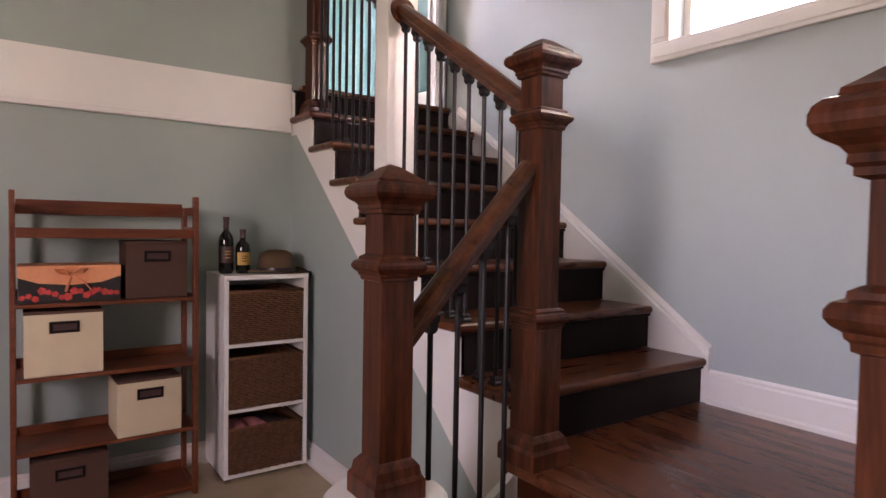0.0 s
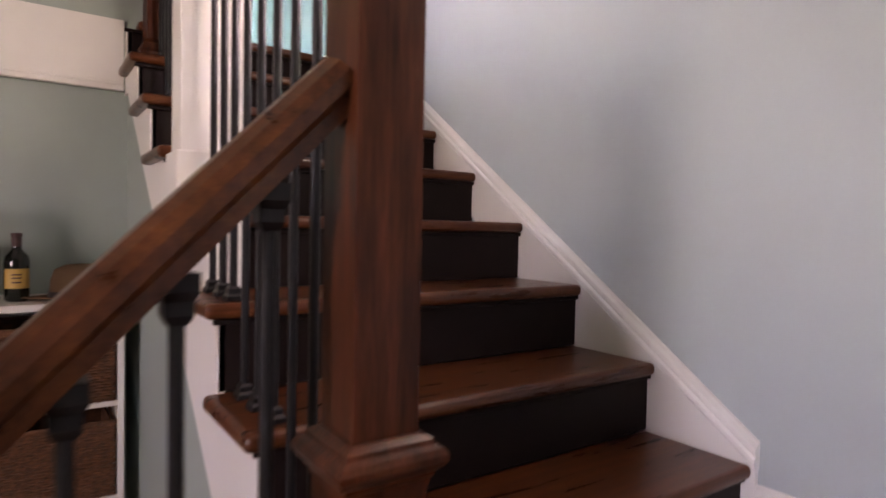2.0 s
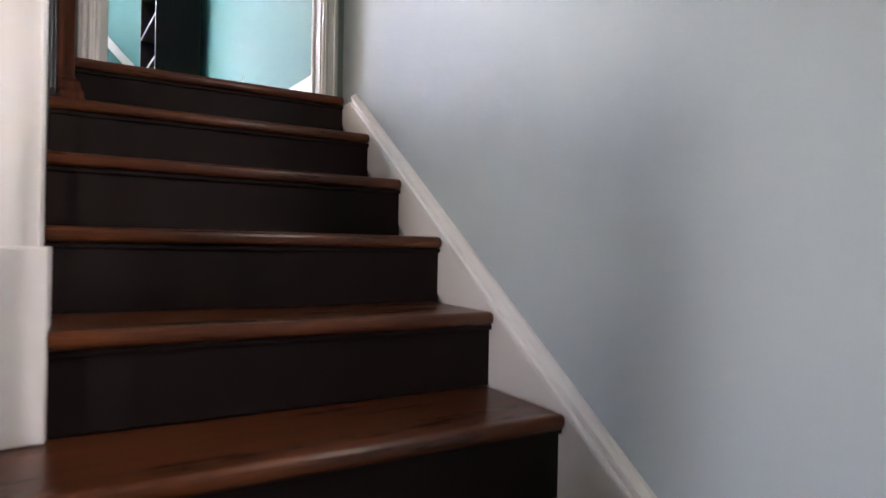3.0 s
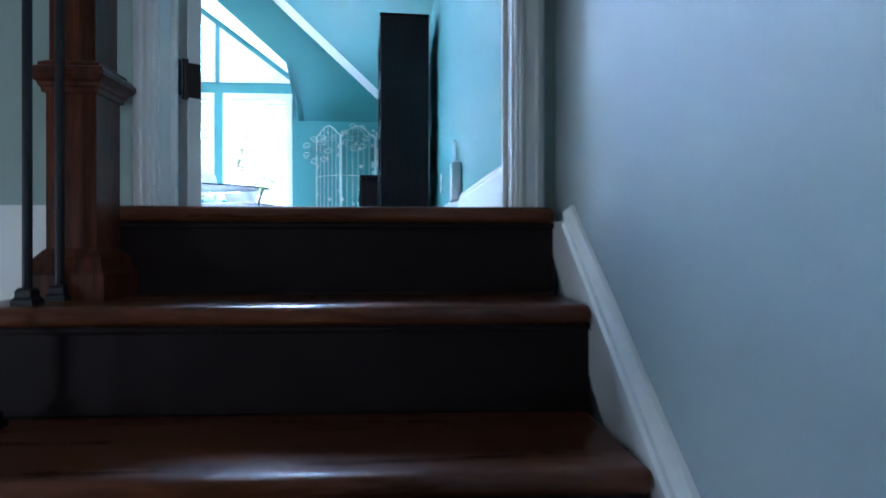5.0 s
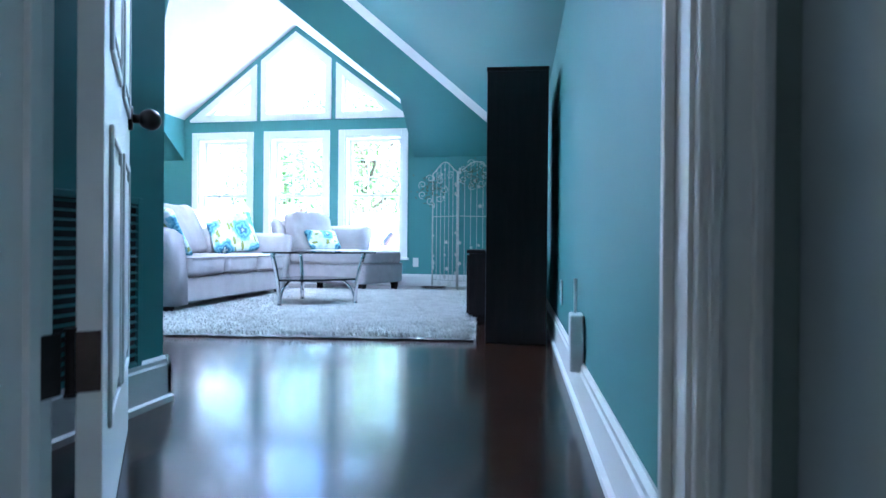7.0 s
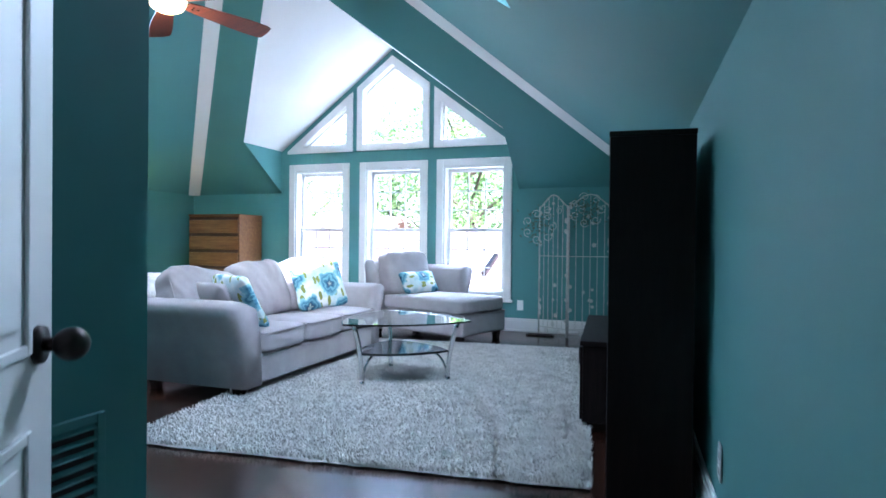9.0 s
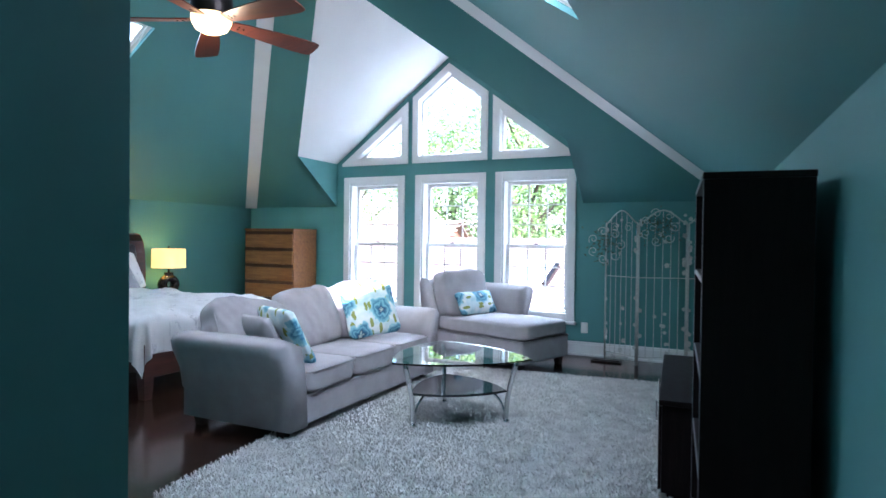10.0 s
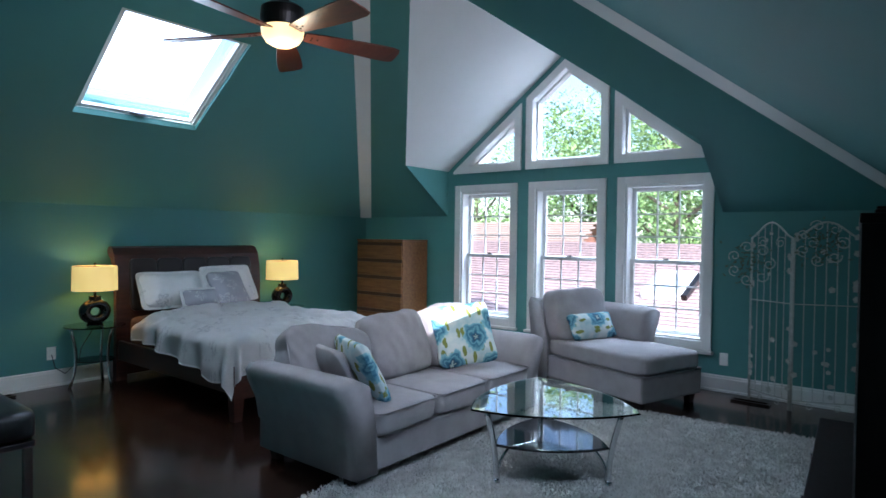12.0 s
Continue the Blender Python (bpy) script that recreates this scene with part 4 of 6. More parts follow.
def sofa():
    L = 2.02
    root = thing("sofa", "light grey microsuede three-seat sofa with flared arms", "sofa", (-3.66, 3.22, 0.0), 0)
    part("base", box(0.05, 0.1, 0.075, 0.86, L - 0.1, 0.26, 0.02), SUEDE, root)
    part("front_rail", box(0.84, 0.13, 0.08, 0.885, L - 0.13, 0.27, 0.015), SUEDE, root)
    arm = flared_arm(0.90, 0.63, 0.07)
    part("arm", join(None, arm, Matrix.Translation((0.0, 0.05, 0)) @ Matrix(((0, 1, 0, 0), (1, 0, 0, 0), (0, 0, 1, 0), (0, 0, 0, 1)))), SUEDE, root, smooth=True)
    arm = flared_arm(0.90, 0.63, 0.07)
    part("arm", join(None, arm, Matrix.Translation((0.0, L - 0.05, 0)) @ Matrix(((0, 1, 0, 0), (-1, 0, 0, 0), (0, 0, 1, 0), (0, 0, 0, 1)))), SUEDE, root, smooth=True)
    bk = bmesh.new()
    soft((0.20, L - 0.14, 0.50), Matrix.Translation((0.10, L / 2, 0.34)) @ pose(0, 0, 0, 0, -6, 0), 7, 10, 0, 0.004, 2, bk)
    part("backrest_frame", bk, SUEDE, root, smooth=True)
    n = 3
    w = (L - 0.36) / n
    for i in range(n):
        y = 0.18 + w * (i + 0.5)
        c = soft((0.74, w - 0.012, 0.17), Matrix.Translation((0.56, y, 0.345)), 7, 18, 0.08, 0.014, i * 3.1)
        s = part("seat_cushion", c, SUEDE, root, smooth=True)
        part("piping", piping(rect_path(0.20, y - w / 2 + 0.014, 0.920, y + w / 2 - 0.014, 0.408)), SUEDE_B, s, smooth=True)
    for i, (y, wd, zc, lean, roll) in enumerate(((0.36, 0.66, 0.585, -30, -9), (0.98, 0.60, 0.615, -20, 2), (1.58, 0.60, 0.620, -16, 4))):
        m = Matrix.Translation((0.28, y, zc)) @ pose(0, 0, 0, roll, lean, 3 * (i - 1))
        c = soft((0.24, wd, 0.47), m, 4.4, 24, 0.0, 0.022, i * 5.3 + 1)
        cu = part("back_cushion", c, SUEDE_B, root, smooth=True)
        seam = [m @ Vector((0.070, 0.94 * wd / 2 * ca, 0.94 * 0.235 * sa)) for ca, sa in [(math.copysign(abs(math.cos(a)) ** 0.45, math.cos(a)), math.copysign(abs(math.sin(a)) ** 0.45, math.sin(a))) for a in [2 * math.pi * k / 40 for k in range(41)]]]
        part("seam", piping(seam, 0.005), SUEDE_B, cu, smooth=True)
    for x, y in ((0.10, 0.12), (0.80, 0.10), (0.10, L - 0.12), (0.80, L - 0.10)):
        part("foot", foot(x, y), ESPRESSO, root)


sofa()


def pillow(name, label, size, m, mat, p=8.0, pinch=0.80, seed=0.0, trim=None):
    root = thing(name, label, "pillow")
    root.matrix_world = m
    part("cover", soft(size, None, p, 12, pinch, 0.006, seed), mat, root, smooth=True)
    if trim is not None:
        fl = soft((size[0] + 0.04, size[1] + 0.04, 0.014), None, 14, 12)
        for v in fl.verts:
            v.co.z += 0.012 * noise.noise(Vector((v.co.x * 9 + seed, v.co.y * 9, 0)))
        part("flange", fl, trim, root, smooth=True)
    return root


pillow("throw_pillow", "square white pillow printed with blue flowers, on the sofa", (0.48, 0.48, 0.16), pose(-3.14, 4.72, 0.655, 0, 68, -34) @ pose(0, 0, 0, 0, 0, 6), FLORAL, seed=1.0)
pillow("throw_pillow", "blue floral square pillow leaning on the near sofa arm", (0.42, 0.44, 0.14), pose(-3.08, 3.60, 0.59, 0, 62, 68), FLORAL, seed=4.0)
pillow("throw_pillow", "small plain grey pillow leaning on the sofa arm", (0.36, 0.38, 0.14), pose(-3.20, 3.50, 0.57, 0, 62, 74), SUEDE, seed=7.0)


def chaise():
    # local x runs from the back to the foot, local y across
    root = thing("chaise_lounge", "light grey microsuede chaise lounge beside the windows", "chaise", (-3.36, 6.10, 0.0), -19.5)
    root.matrix_world = pose(-3.36, 6.13, 0, 0, 0, -19.5)
    Lc, Wc = 1.30, 0.80
    part("base", box(0.02, 0.02, 0.085, Lc, Wc - 0.02, 0.30, 0.02), SUEDE, root)
    s = part("seat_cushion", soft((Lc - 0.14, Wc - 0.01, 0.17), Matrix.Translation((Lc / 2 + 0.09, Wc / 2, 0.375)), 8, 12, 0.04, 0.005, 2.0), SUEDE, root, smooth=True)
    part("piping", piping(rect_path(0.17, 0.012, Lc + 0.01, Wc - 0.012, 0.30)), SUEDE_B, s, smooth=True)
    b = bmesh.new()
    prof = [(0.20, 0.085), (0.20, 0.40), (0.12, 0.72), (0.06, 0.80), (-0.02, 0.81), (-0.05, 0.76), (-0.01, 0.50), (0.02, 0.085)]
    rings([[(x, y, z) for x, z in prof] for y in (0.0, 0.03, Wc - 0.03, Wc)], b)
    bmesh.ops.bevel(b, geom=[e for e in b.edges if e.calc_face_angle(0) > 0.8], offset=0.015, segments=2, affect="EDGES")
    part("backrest", b, SUEDE, root, smooth=True)
    c = soft((0.22, 0.66, 0.50), Matrix.Translation((0.24, 0.34, 0.66)) @ pose(0, 0, 0, 0, -14, 0), 5.5, 15, 0.0, 0.016, 8.0)
    part("back_cushion", c, SUEDE, root, smooth=True)
    arm = flared_arm(0.70, 0.76, 0.09, th=0.15)
    part("arm", join(None, arm, Matrix.Translation((0.08, Wc - 0.02, 0)) @ Matrix(((0, 1, 0, 0), (-1, 0, 0, 0), (0, 0, 1, 0), (0, 0, 0, 1)))), SUEDE, root, smooth=True)
    for x, y in ((0.08, 0.08), (Lc - 0.08, 0.08), (0.08, Wc - 0.08), (Lc - 0.08, Wc - 0.08)):
        part("foot", foot(x, y, 0.085), ESPRESSO, root)
    m = root.matrix_world @ pose(0.43, 0.36, 0.575, 0, 62, 0) @ pose(0, 0, 0, 0, 0, 90)
    pillow("lumbar_pillow", "oblong blue floral lumbar pillow on the chaise", (0.56, 0.26, 0.13), m, FLORAL, seed=9.0)


chaise()


def rounded_tri(r, bulge, corner, n=24):
    """Outline of a triangle with bowed sides and rounded corners."""
    pts = []
    for i in range(n * 3):
        a = 2 * math.pi * i / (n * 3)
        k = abs(((a / (2 * math.pi / 3)) % 1) - 0.5) * 2
        rr = r * (bulge + (1 - bulge) * k ** corner)
        pts.append((rr * math.cos(a), rr * math.sin(a)))
    return pts


def coffee_table():
    root = thing("coffee_table", "coffee table with a bowed triangular glass top and curved chrome legs", "coffee table", (-2.12, 4.19, 0.026), 0)
    A0 = 246
    R = Matrix.Rotation(radians(A0), 3, "Z")

    def disc(r, z, t, mat, name, label=""):
        o = rounded_tri(r, 0.72, 2.2)
        loops = []
        for zz, s in ((z - t / 2, 0.985), (z - t / 4, 1.0), (z + t / 4, 1.0), (z + t / 2, 0.985)):
            loops.append([R @ Vector((x * s, y * s, zz)) for x, y in o])
        return part(name, rings(loops), mat, root, label, smooth=False)
    disc(0.53, 0.425, 0.012, TABLEGLASS, "glass_top", "clear glass top with a green edge").visible_shadow = False
    disc(0.36, 0.205, 0.016, SMOKE, "shelf", "smoked black glass shelf")
    for k in range(3):
        a = radians(A0 + 120 * k)
        d = Vector((math.cos(a), math.sin(a), 0))
        s = Vector((-d.y, d.x, 0))
        leg = bmesh.new()
        tube([d * (0.43 - 0.07 * math.sin(t * 1.7)) + Vector((0, 0, 0.415 * (1 - t))) for t in [i / 10 for i in range(11)]], 0.017, 12, leg, 0.7)
        part("leg", leg, CHROME, root, smooth=True)
        br = tube([d * (0.345 - 0.10 * (1 - t) ** 2) + Vector((0, 0, 0.02 + 0.18 * (1 - t) ** 0.7)) for t in [i / 8 for i in range(9)]], 0.010, 10)
        part("brace", br, CHROME, root, smooth=True)
        part("foot", cyl(d * 0.36, d * 0.36 + Vector((0, 0, 0.014)), 0.024, 0.02, 16), CHROME, root)
        part("pad", cyl(d * 0.425 + Vector((0, 0, 0.405)), d * 0.425 + Vector((0, 0, 0.418)), 0.022, n=16), CHROME, root)


coffee_table()


def bookcase():
    root = thing("bookcase", "tall black-brown bookcase with open shelves, side on", "bookcase", (-0.53, 2.60, 0.0), 4.0)
    D, L, Hh = 0.32, 0.80, 1.438
    part("side_panel", box(0, 0, 0, D, 0.02, Hh, 0.002), ESPRESSO, root)
    part("side_panel", box(0, L - 0.02, 0, D, L, Hh, 0.002), ESPRESSO, root)
    part("back_panel", box(D - 0.012, 0.02, 0.03, D - 0.001, L - 0.02, Hh - 0.01), ESPRESSO, root)
    part("top", box(-0.004, -0.004, Hh, D + 0.002, L + 0.004, Hh + 0.022, 0.003), ESPRESSO, root)
    for z in (0.06, 0.42, 0.76, 1.09):
        part("shelf", box(0.005, 0.02, z, D - 0.012, L - 0.02, z + 0.022, 0.002), ESPRESSO, root)
        part("shelf_edge", box(0.0, 0.02, z + 0.002, 0.0048, L - 0.02, z + 0.02), EDGE, root)
    # Thin pale strips paint the reflected light along the panel fronts.
    for y0, y1 in ((0.001, 0.019), (L - 0.019, L - 0.001)):
        part("edge_glint", box(-0.002, y0, 0.0, -0.0002, y1, Hh - 0.002), EDGE, root, "pale strip painting the light reflected along the edge")
    part("plinth", box(0.03, 0.02, 0, 0.045, L - 0.02, 0.06), ESPRESSO, root)
    t = thing("small_box", "small dark box on the bookcase", "box", (-0.50, 3.26, 1.460))
    part("body", box(-0.04, -0.05, 0, 0.04, 0.05, 0.035, 0.006), ESPRESSO, t)
    part("lid", box(-0.036, -0.046, 0.035, 0.036, 0.046, 0.043, 0.003), ESPRESSO, t)


bookcase()


def media_cabinet():
    root = thing("media_cabinet", "low black-brown cabinet beside the bookcase", "cabinet", (-0.735, 3.43, 0.0), 4.0)
    D, L, Hh = 0.42, 1.25, 0.49
    part("body", box(0.015, 0.01, 0.05, D, L - 0.01, Hh - 0.025, 0.003), ESPRESSO, root)
    part("top", box(0, 0, Hh - 0.025, D, L, Hh, 0.004), ESPRESSO, root)
    part("plinth", box(0.04, 0.03, 0, D - 0.02, L - 0.03, 0.05), ESPRESSO, root)
    for k in range(2):
        y0 = 0.02 + k * (L - 0.04) / 2
        d = part("door", box(0.0, y0 + 0.004, 0.06, 0.0145, y0 + (L - 0.04) / 2 - 0.004, Hh - 0.035, 0.003), ESPRESSO, root)
        part("handle", cyl((-0.018, y0 + 0.3 + 0.02 * (1 - 2 * k), 0.30), (-0.018, y0 + 0.3 + 0.02 * (1 - 2 * k), 0.40), 0.005, n=8), CHROME, d)


media_cabinet()


def scroll(c, r, turns, a0, u, v, n=20):
    """A flat spiral round c in the plane of u and v."""
    c, u, v = Vector(c), Vector(u), Vector(v)
    return [c + (u * math.cos(a0 + turns * 6.283 * i / n) + v * math.sin(a0 + turns * 6.283 * i / n)) * r * (0.25 + 0.75 * i / n) for i in range(n + 1)]


def folding_screen():
    root = thing("folding_screen", "white wrought-wire folding screen with scrolls and silk flowers", "screen", (0, 0, 0))
    ps = [Vector((-1.60, 6.86, 0)), Vector((-1.25, 6.66, 0)), Vector((-0.80, 6.84, 0)), Vector((-0.42, 6.68, 0))]
    zz = Vector((0, 0, 1))
    rng = random.Random(9)
    for k in range(3):
        a, b = ps[k] + (ps[k + 1] - ps[k]) * 0.02, ps[k + 1] - (ps[k + 1] - ps[k]) * 0.02
        u = (b - a)
        w = u.length
        u.normalize()
        f = bmesh.new()
        for p in (a, b):
            tube([p + zz * 0.005, p + zz * 1.42], 0.009, 8, f)
        arch = [a + u * (w * t) + zz * (1.42 + 0.13 * math.sin(math.pi * t) ** 1.5) for t in [i / 14 for i in range(15)]]
        tube(arch, 0.008, 8, f)
        for z in (0.09, 0.88):
            tube([a + zz * z, b + zz * z], 0.005, 6, f)
        pan = part("panel_frame", f, WIREWHITE, root, smooth=True)
        for i in range(1, 6):
            t = i / 6
            part("wire", tube([a + u * (w * t) + zz * 0.09, a + u * (w * t) + zz * (1.42 + 0.12 * math.sin(math.pi * t) ** 1.5)], 0.0040, 6), WIREWHITE, pan)
        sc = bmesh.new()
        for zc, r in ((1.38, 0.05), (0.045, 0.03)):
            for t, s in ((0.28, 1), (0.72, -1)):
                tube(scroll(a + u * (w * t) + zz * zc, r, 1.3, 0.5, u * s, zz), 0.0035, 6, sc)
        tagged(part("scrolls", sc, WIREWHITE, pan, smooth=True), kind="stuff")
        fl = bmesh.new()
        for i in range(26):
            t, z = rng.random(), rng.choice((0.2, 0.35, 0.5, 0.62, 1.0, 1.15, 1.3, 1.45)) + rng.uniform(-0.07, 0.07)
            c = a + u * (w * (0.04 if t < 0.35 else 0.96 if t > 0.65 else t)) + zz * z + Vector((0, -0.012, 0))
            r0 = rng.uniform(0.018, 0.030)
            for j in range(5):
                an = j * 1.257 + t * 5
                d = u * math.cos(an) + zz * math.sin(an)
                s = d.cross(Vector((0, 1, 0))).normalized() * r0 * 0.45
                vs = [fl.verts.new(q) for q in (c, c + d * r0 * 0.6 + s, c + d * r0 + Vector((0, -0.004, 0)), c + d * r0 * 0.6 - s)]
                fl.faces.new(vs)
        tagged(part("metal_flowers", fl, WIREWHITE, pan), kind="stuff")
    for (cx, cz, spread) in ((-1.56, 1.20, 0.20), (-1.05, 1.38, 0.20)):
        sp = bmesh.new()
        for i in range(110):
            c = Vector((cx + rng.gauss(0, spread * 0.45), 6.66 + rng.uniform(-0.05, 0.03), cz + rng.gauss(0, spread * 0.40)))
            d = Vector((rng.uniform(-1, 1), rng.uniform(-1, 0.2), rng.uniform(-1, 1))).normalized()
            s = d.orthogonal().normalized() * 0.009
            L = rng.uniform(0.025, 0.05)
            sp.faces.new([sp.verts.new(q) for q in (c, c + d * L * 0.5 + s, c + d * L, c + d * L * 0.5 - s)])
        tagged(part("silk_spray", sp, DUSTGREEN, root, "faded green silk foliage"), kind="stuff")
        sc = bmesh.new()
        for i in range(7):
            an = i * 0.9
            tube(scroll((cx + 0.14 * math.cos(an), 6.65, cz + 0.14 * math.sin(an)), 0.05, 1.2, an, (1, 0, 0), (0, 0, 1)), 0.0045, 5, sc)
        tagged(part("spray_scrolls", sc, WIREWHITE, root), kind="stuff")


folding_screen()


def dresser():
    root = thing("chest_of_drawers", "tall honey oak chest of drawers in the corner", "chest of drawers", (-6.11, 6.40, 0.0))
    W, D, Hh = 0.79, 0.47, 1.35
    part("carcass", box(0.0, 0.012, 0.06, W, D, Hh - 0.02, 0.004), OAK, root)
    part("top", box(-0.006, 0.0, Hh - 0.02, W + 0.006, D, Hh, 0.005), OAK, root)
    part("plinth", box(0.015, 0.03, 0, W - 0.015, D - 0.01, 0.06), OAK, root)
    n = 6
    h = (Hh - 0.10) / n
    for i in range(n):
        z = 0.07 + i * h
        d = part("drawer", box(0.012, -0.006, z + 0.004, W - 0.012, 0.012, z + h - 0.045, 0.006), OAK, root)
        part("finger_groove", prism([(-0.008, z + h - 0.043), (0.010, z + h - 0.043), (0.010, z + h - 0.006), (0.002, z + h - 0.006)], lambda y, z_: Vector((0.012, y, z_)), (W - 0.024, 0, 0)), MAHOG, d)


dresser()


def bed():
    root = thing("bed", "mahogany sleigh bed with a leather headboard", "bed", (-6.38, 3.53, 0.0))
    Wb, Lb = 1.56, 2.02
    hb = bmesh.new()
    prof = [(0.02, 0.05), (0.07, 0.05), (0.075, 0.85), (0.06, 1.05), (0.03, 1.18), (-0.02, 1.25), (-0.08, 1.265), (-0.12, 1.23), (-0.10, 1.18), (-0.04, 1.14), (0.0, 1.0), (0.02, 0.8)]
    rings([[(x, y, z) for x, z in prof] for y in (0, Wb)], hb)
    part("headboard", hb, MAHOG, root, smooth=False)
    for i in range(5):
        y0 = 0.12 + i * (Wb - 0.24) / 5
        part("leather_panel", soft((0.05, (Wb - 0.24) / 5 - 0.004, 0.50), Matrix.Translation((0.075, y0 + (Wb - 0.24) / 10, 0.90)) @ pose(0, 0, 0, 0, -6, 0), 8, 6), LEATHER, root, smooth=True)
    part("side_rail", box(0.06, 0.02, 0.20, Lb - 0.05, 0.06, 0.38, 0.006), MAHOG, root)
    part("side_rail", box(0.06, Wb - 0.06, 0.20, Lb - 0.05, Wb - 0.02, 0.38, 0.006), MAHOG, root)
    part("footboard", box(Lb - 0.05, 0.0, 0.16, Lb, Wb, 0.40, 0.012), MAHOG, root)
    for y in (0.05, Wb - 0.05):
        part("leg", square_turn([(0.032, 0), (0.042, 0.15), (0.045, 0.42)], (Lb - 0.04, y, 0)), MAHOG, root)
        part("leg", box(0.0, y - 0.05, 0, 0.08, y + 0.05, 0.2, 0.004), MAHOG, root)
    part("mattress", soft((Lb - 0.14, Wb - 0.10, 0.28), Matrix.Translation((Lb / 2 + 0.02, Wb / 2, 0.48)), 10, 8), BROWNCLOTH, root, "brown fitted sheet over the mattress", smooth=True)
    # duvet: a draped sheet over the mattress
    dv = thing("duvet", "white cotton duvet with faint grey embroidery draped over the bed", "duvet", (-6.38, 3.53, 0.0))
    bm = bmesh.new()
    nx, ny = 96, 110
    x0, x1, y0, y1, rr = 0.46, 1.97, 0.05, Wb - 0.05, 0.085
    rows = []
    for i in range(nx + 1):
        r = []
        for j in range(ny + 1):
            u = x0 + (x1 + 0.34 - x0) * i / nx
            near = 0.24 + 0.15 * min(1, max(0, (u - 0.8) / 1.1)) + 0.02 * noise.noise(Vector((u * 4, 2, 0)))
            v = y0 - near + (y1 - y0 + near + 0.36) * j / ny
            ex, ey = max(0, u - x1), max(0, y0 - v, v - y1)
            side = -1 if v < y0 else 1
            d = math.hypot(ex, ey)
            cx, cy = min(u, x1), min(max(v, y0), y1)
            puff = 0.05 * max(0, min(1, min(cy - y0, y1 - cy, x1 - cx) / 0.25)) ** 0.6
            z = 0.640 + puff
            crease = 0.030 * noise.noise(Vector((cx * 2.6, cy * 3.4, 0.3))) - 0.050 * abs(noise.noise(Vector((cx * 5 + cy * 2, cy * 6 - cx, 1.3)))) - 0.016 * abs(noise.noise(Vector((cx * 13, cy * 9, 4.1))))
            if d > 0:
                nx_, ny_ = ex / d, side * ey / d
                a = min(d / rr, math.pi / 2)
                out, drop = rr * math.sin(a), rr * (1 - math.cos(a)) + max(0, d - rr * math.pi / 2)
                turn = math.atan2(ex, ey)
                along = (-cx + cy + 0.45 * turn) if side < 0 else (cx + cy - 0.45 * turn)
                amp = min(1, drop / 0.24)
                out += amp * (0.036 * math.sin(along * 17 + 3.5 * noise.noise(Vector((along * 2.3, 5, 0)))) + 0.020 * noise.noise(Vector((along * 9, drop * 2, 7))) + 0.022)
                cx, cy, z = cx + nx_ * out, cy + ny_ * out, z - drop
                z += crease * (1 - amp)
            else:
                z += crease
            if u < 0.74 and d == 0:
                z += 0.030 * math.sin(math.pi * min(1, max(0, (u - x0) / 0.28))) ** 0.5
            r.append(bm.verts.new((cx, cy, max(z, 0.16))))
        rows.append(r)
    for i in range(nx):
        for j in range(ny):
            bm.faces.new((rows[i][j], rows[i + 1][j], rows[i + 1][j + 1], rows[i][j + 1]))
    bmesh.ops.solidify(bm, geom=bm.faces[:], thickness=-0.022)
    part("cover", bm, EMBROIDERED, dv, smooth=True)
    base = pose(-6.38, 3.53, 0)
    pillow("bed_pillow", "white pillow sham with grey embroidery against the headboard", (0.36, 0.60, 0.20), base @ pose(0.24, 0.46, 0.845, 0, 58, -4), EMBROIDERED, 6, 0.78, 1.3, EMBROIDERED)
    pillow("bed_pillow", "white pillow sham with grey embroidery against the headboard", (0.38, 0.58, 0.20), base @ pose(0.23, 1.08, 0.87, 0, 62, 6), EMBROIDERED, 6, 0.78, 2.6, EMBROIDERED)
    pillow("cushion", "silvery grey embroidered square cushion on the bed", (0.40, 0.42, 0.17), base @ pose(0.42, 0.95, 0.84, 0, 56, 10), SILVERCLOTH, 6, 0.78, 3.3)
    pillow("cushion", "small oblong grey cushion with a pale border", (0.17, 0.34, 0.12), base @ pose(0.50, 0.60, 0.775, 0, 60, -4), SILVERCLOTH, 6, 0.75, 5.2, LINEN)


bed()


def nightstand(y, x=-6.29):
    root = thing("nightstand", "small round glass nightstand with curved chrome legs", "nightstand", (x, y, 0.0), group="nightstands")
    part("glass_top", lathe([(0.02, 0.545), (0.245, 0.545), (0.25, 0.55), (0.245, 0.555), (0.001, 0.555)], 40), TABLEGLASS, root)
    part("shelf", lathe([(0.001, 0.235), (0.155, 0.235), (0.155, 0.245), (0.001, 0.245)], 32), SMOKE, root)
    for k in range(3):
        a = radians(20 + 120 * k)
        d = Vector((math.cos(a), math.sin(a), 0))
        part("leg", tube([d * (0.20 - 0.05 * math.sin(math.pi * t)) + Vector((0, 0, 0.545 * (1 - t))) for t in [i / 8 for i in range(9)]], 0.014, 10), CHROME, root, smooth=True)


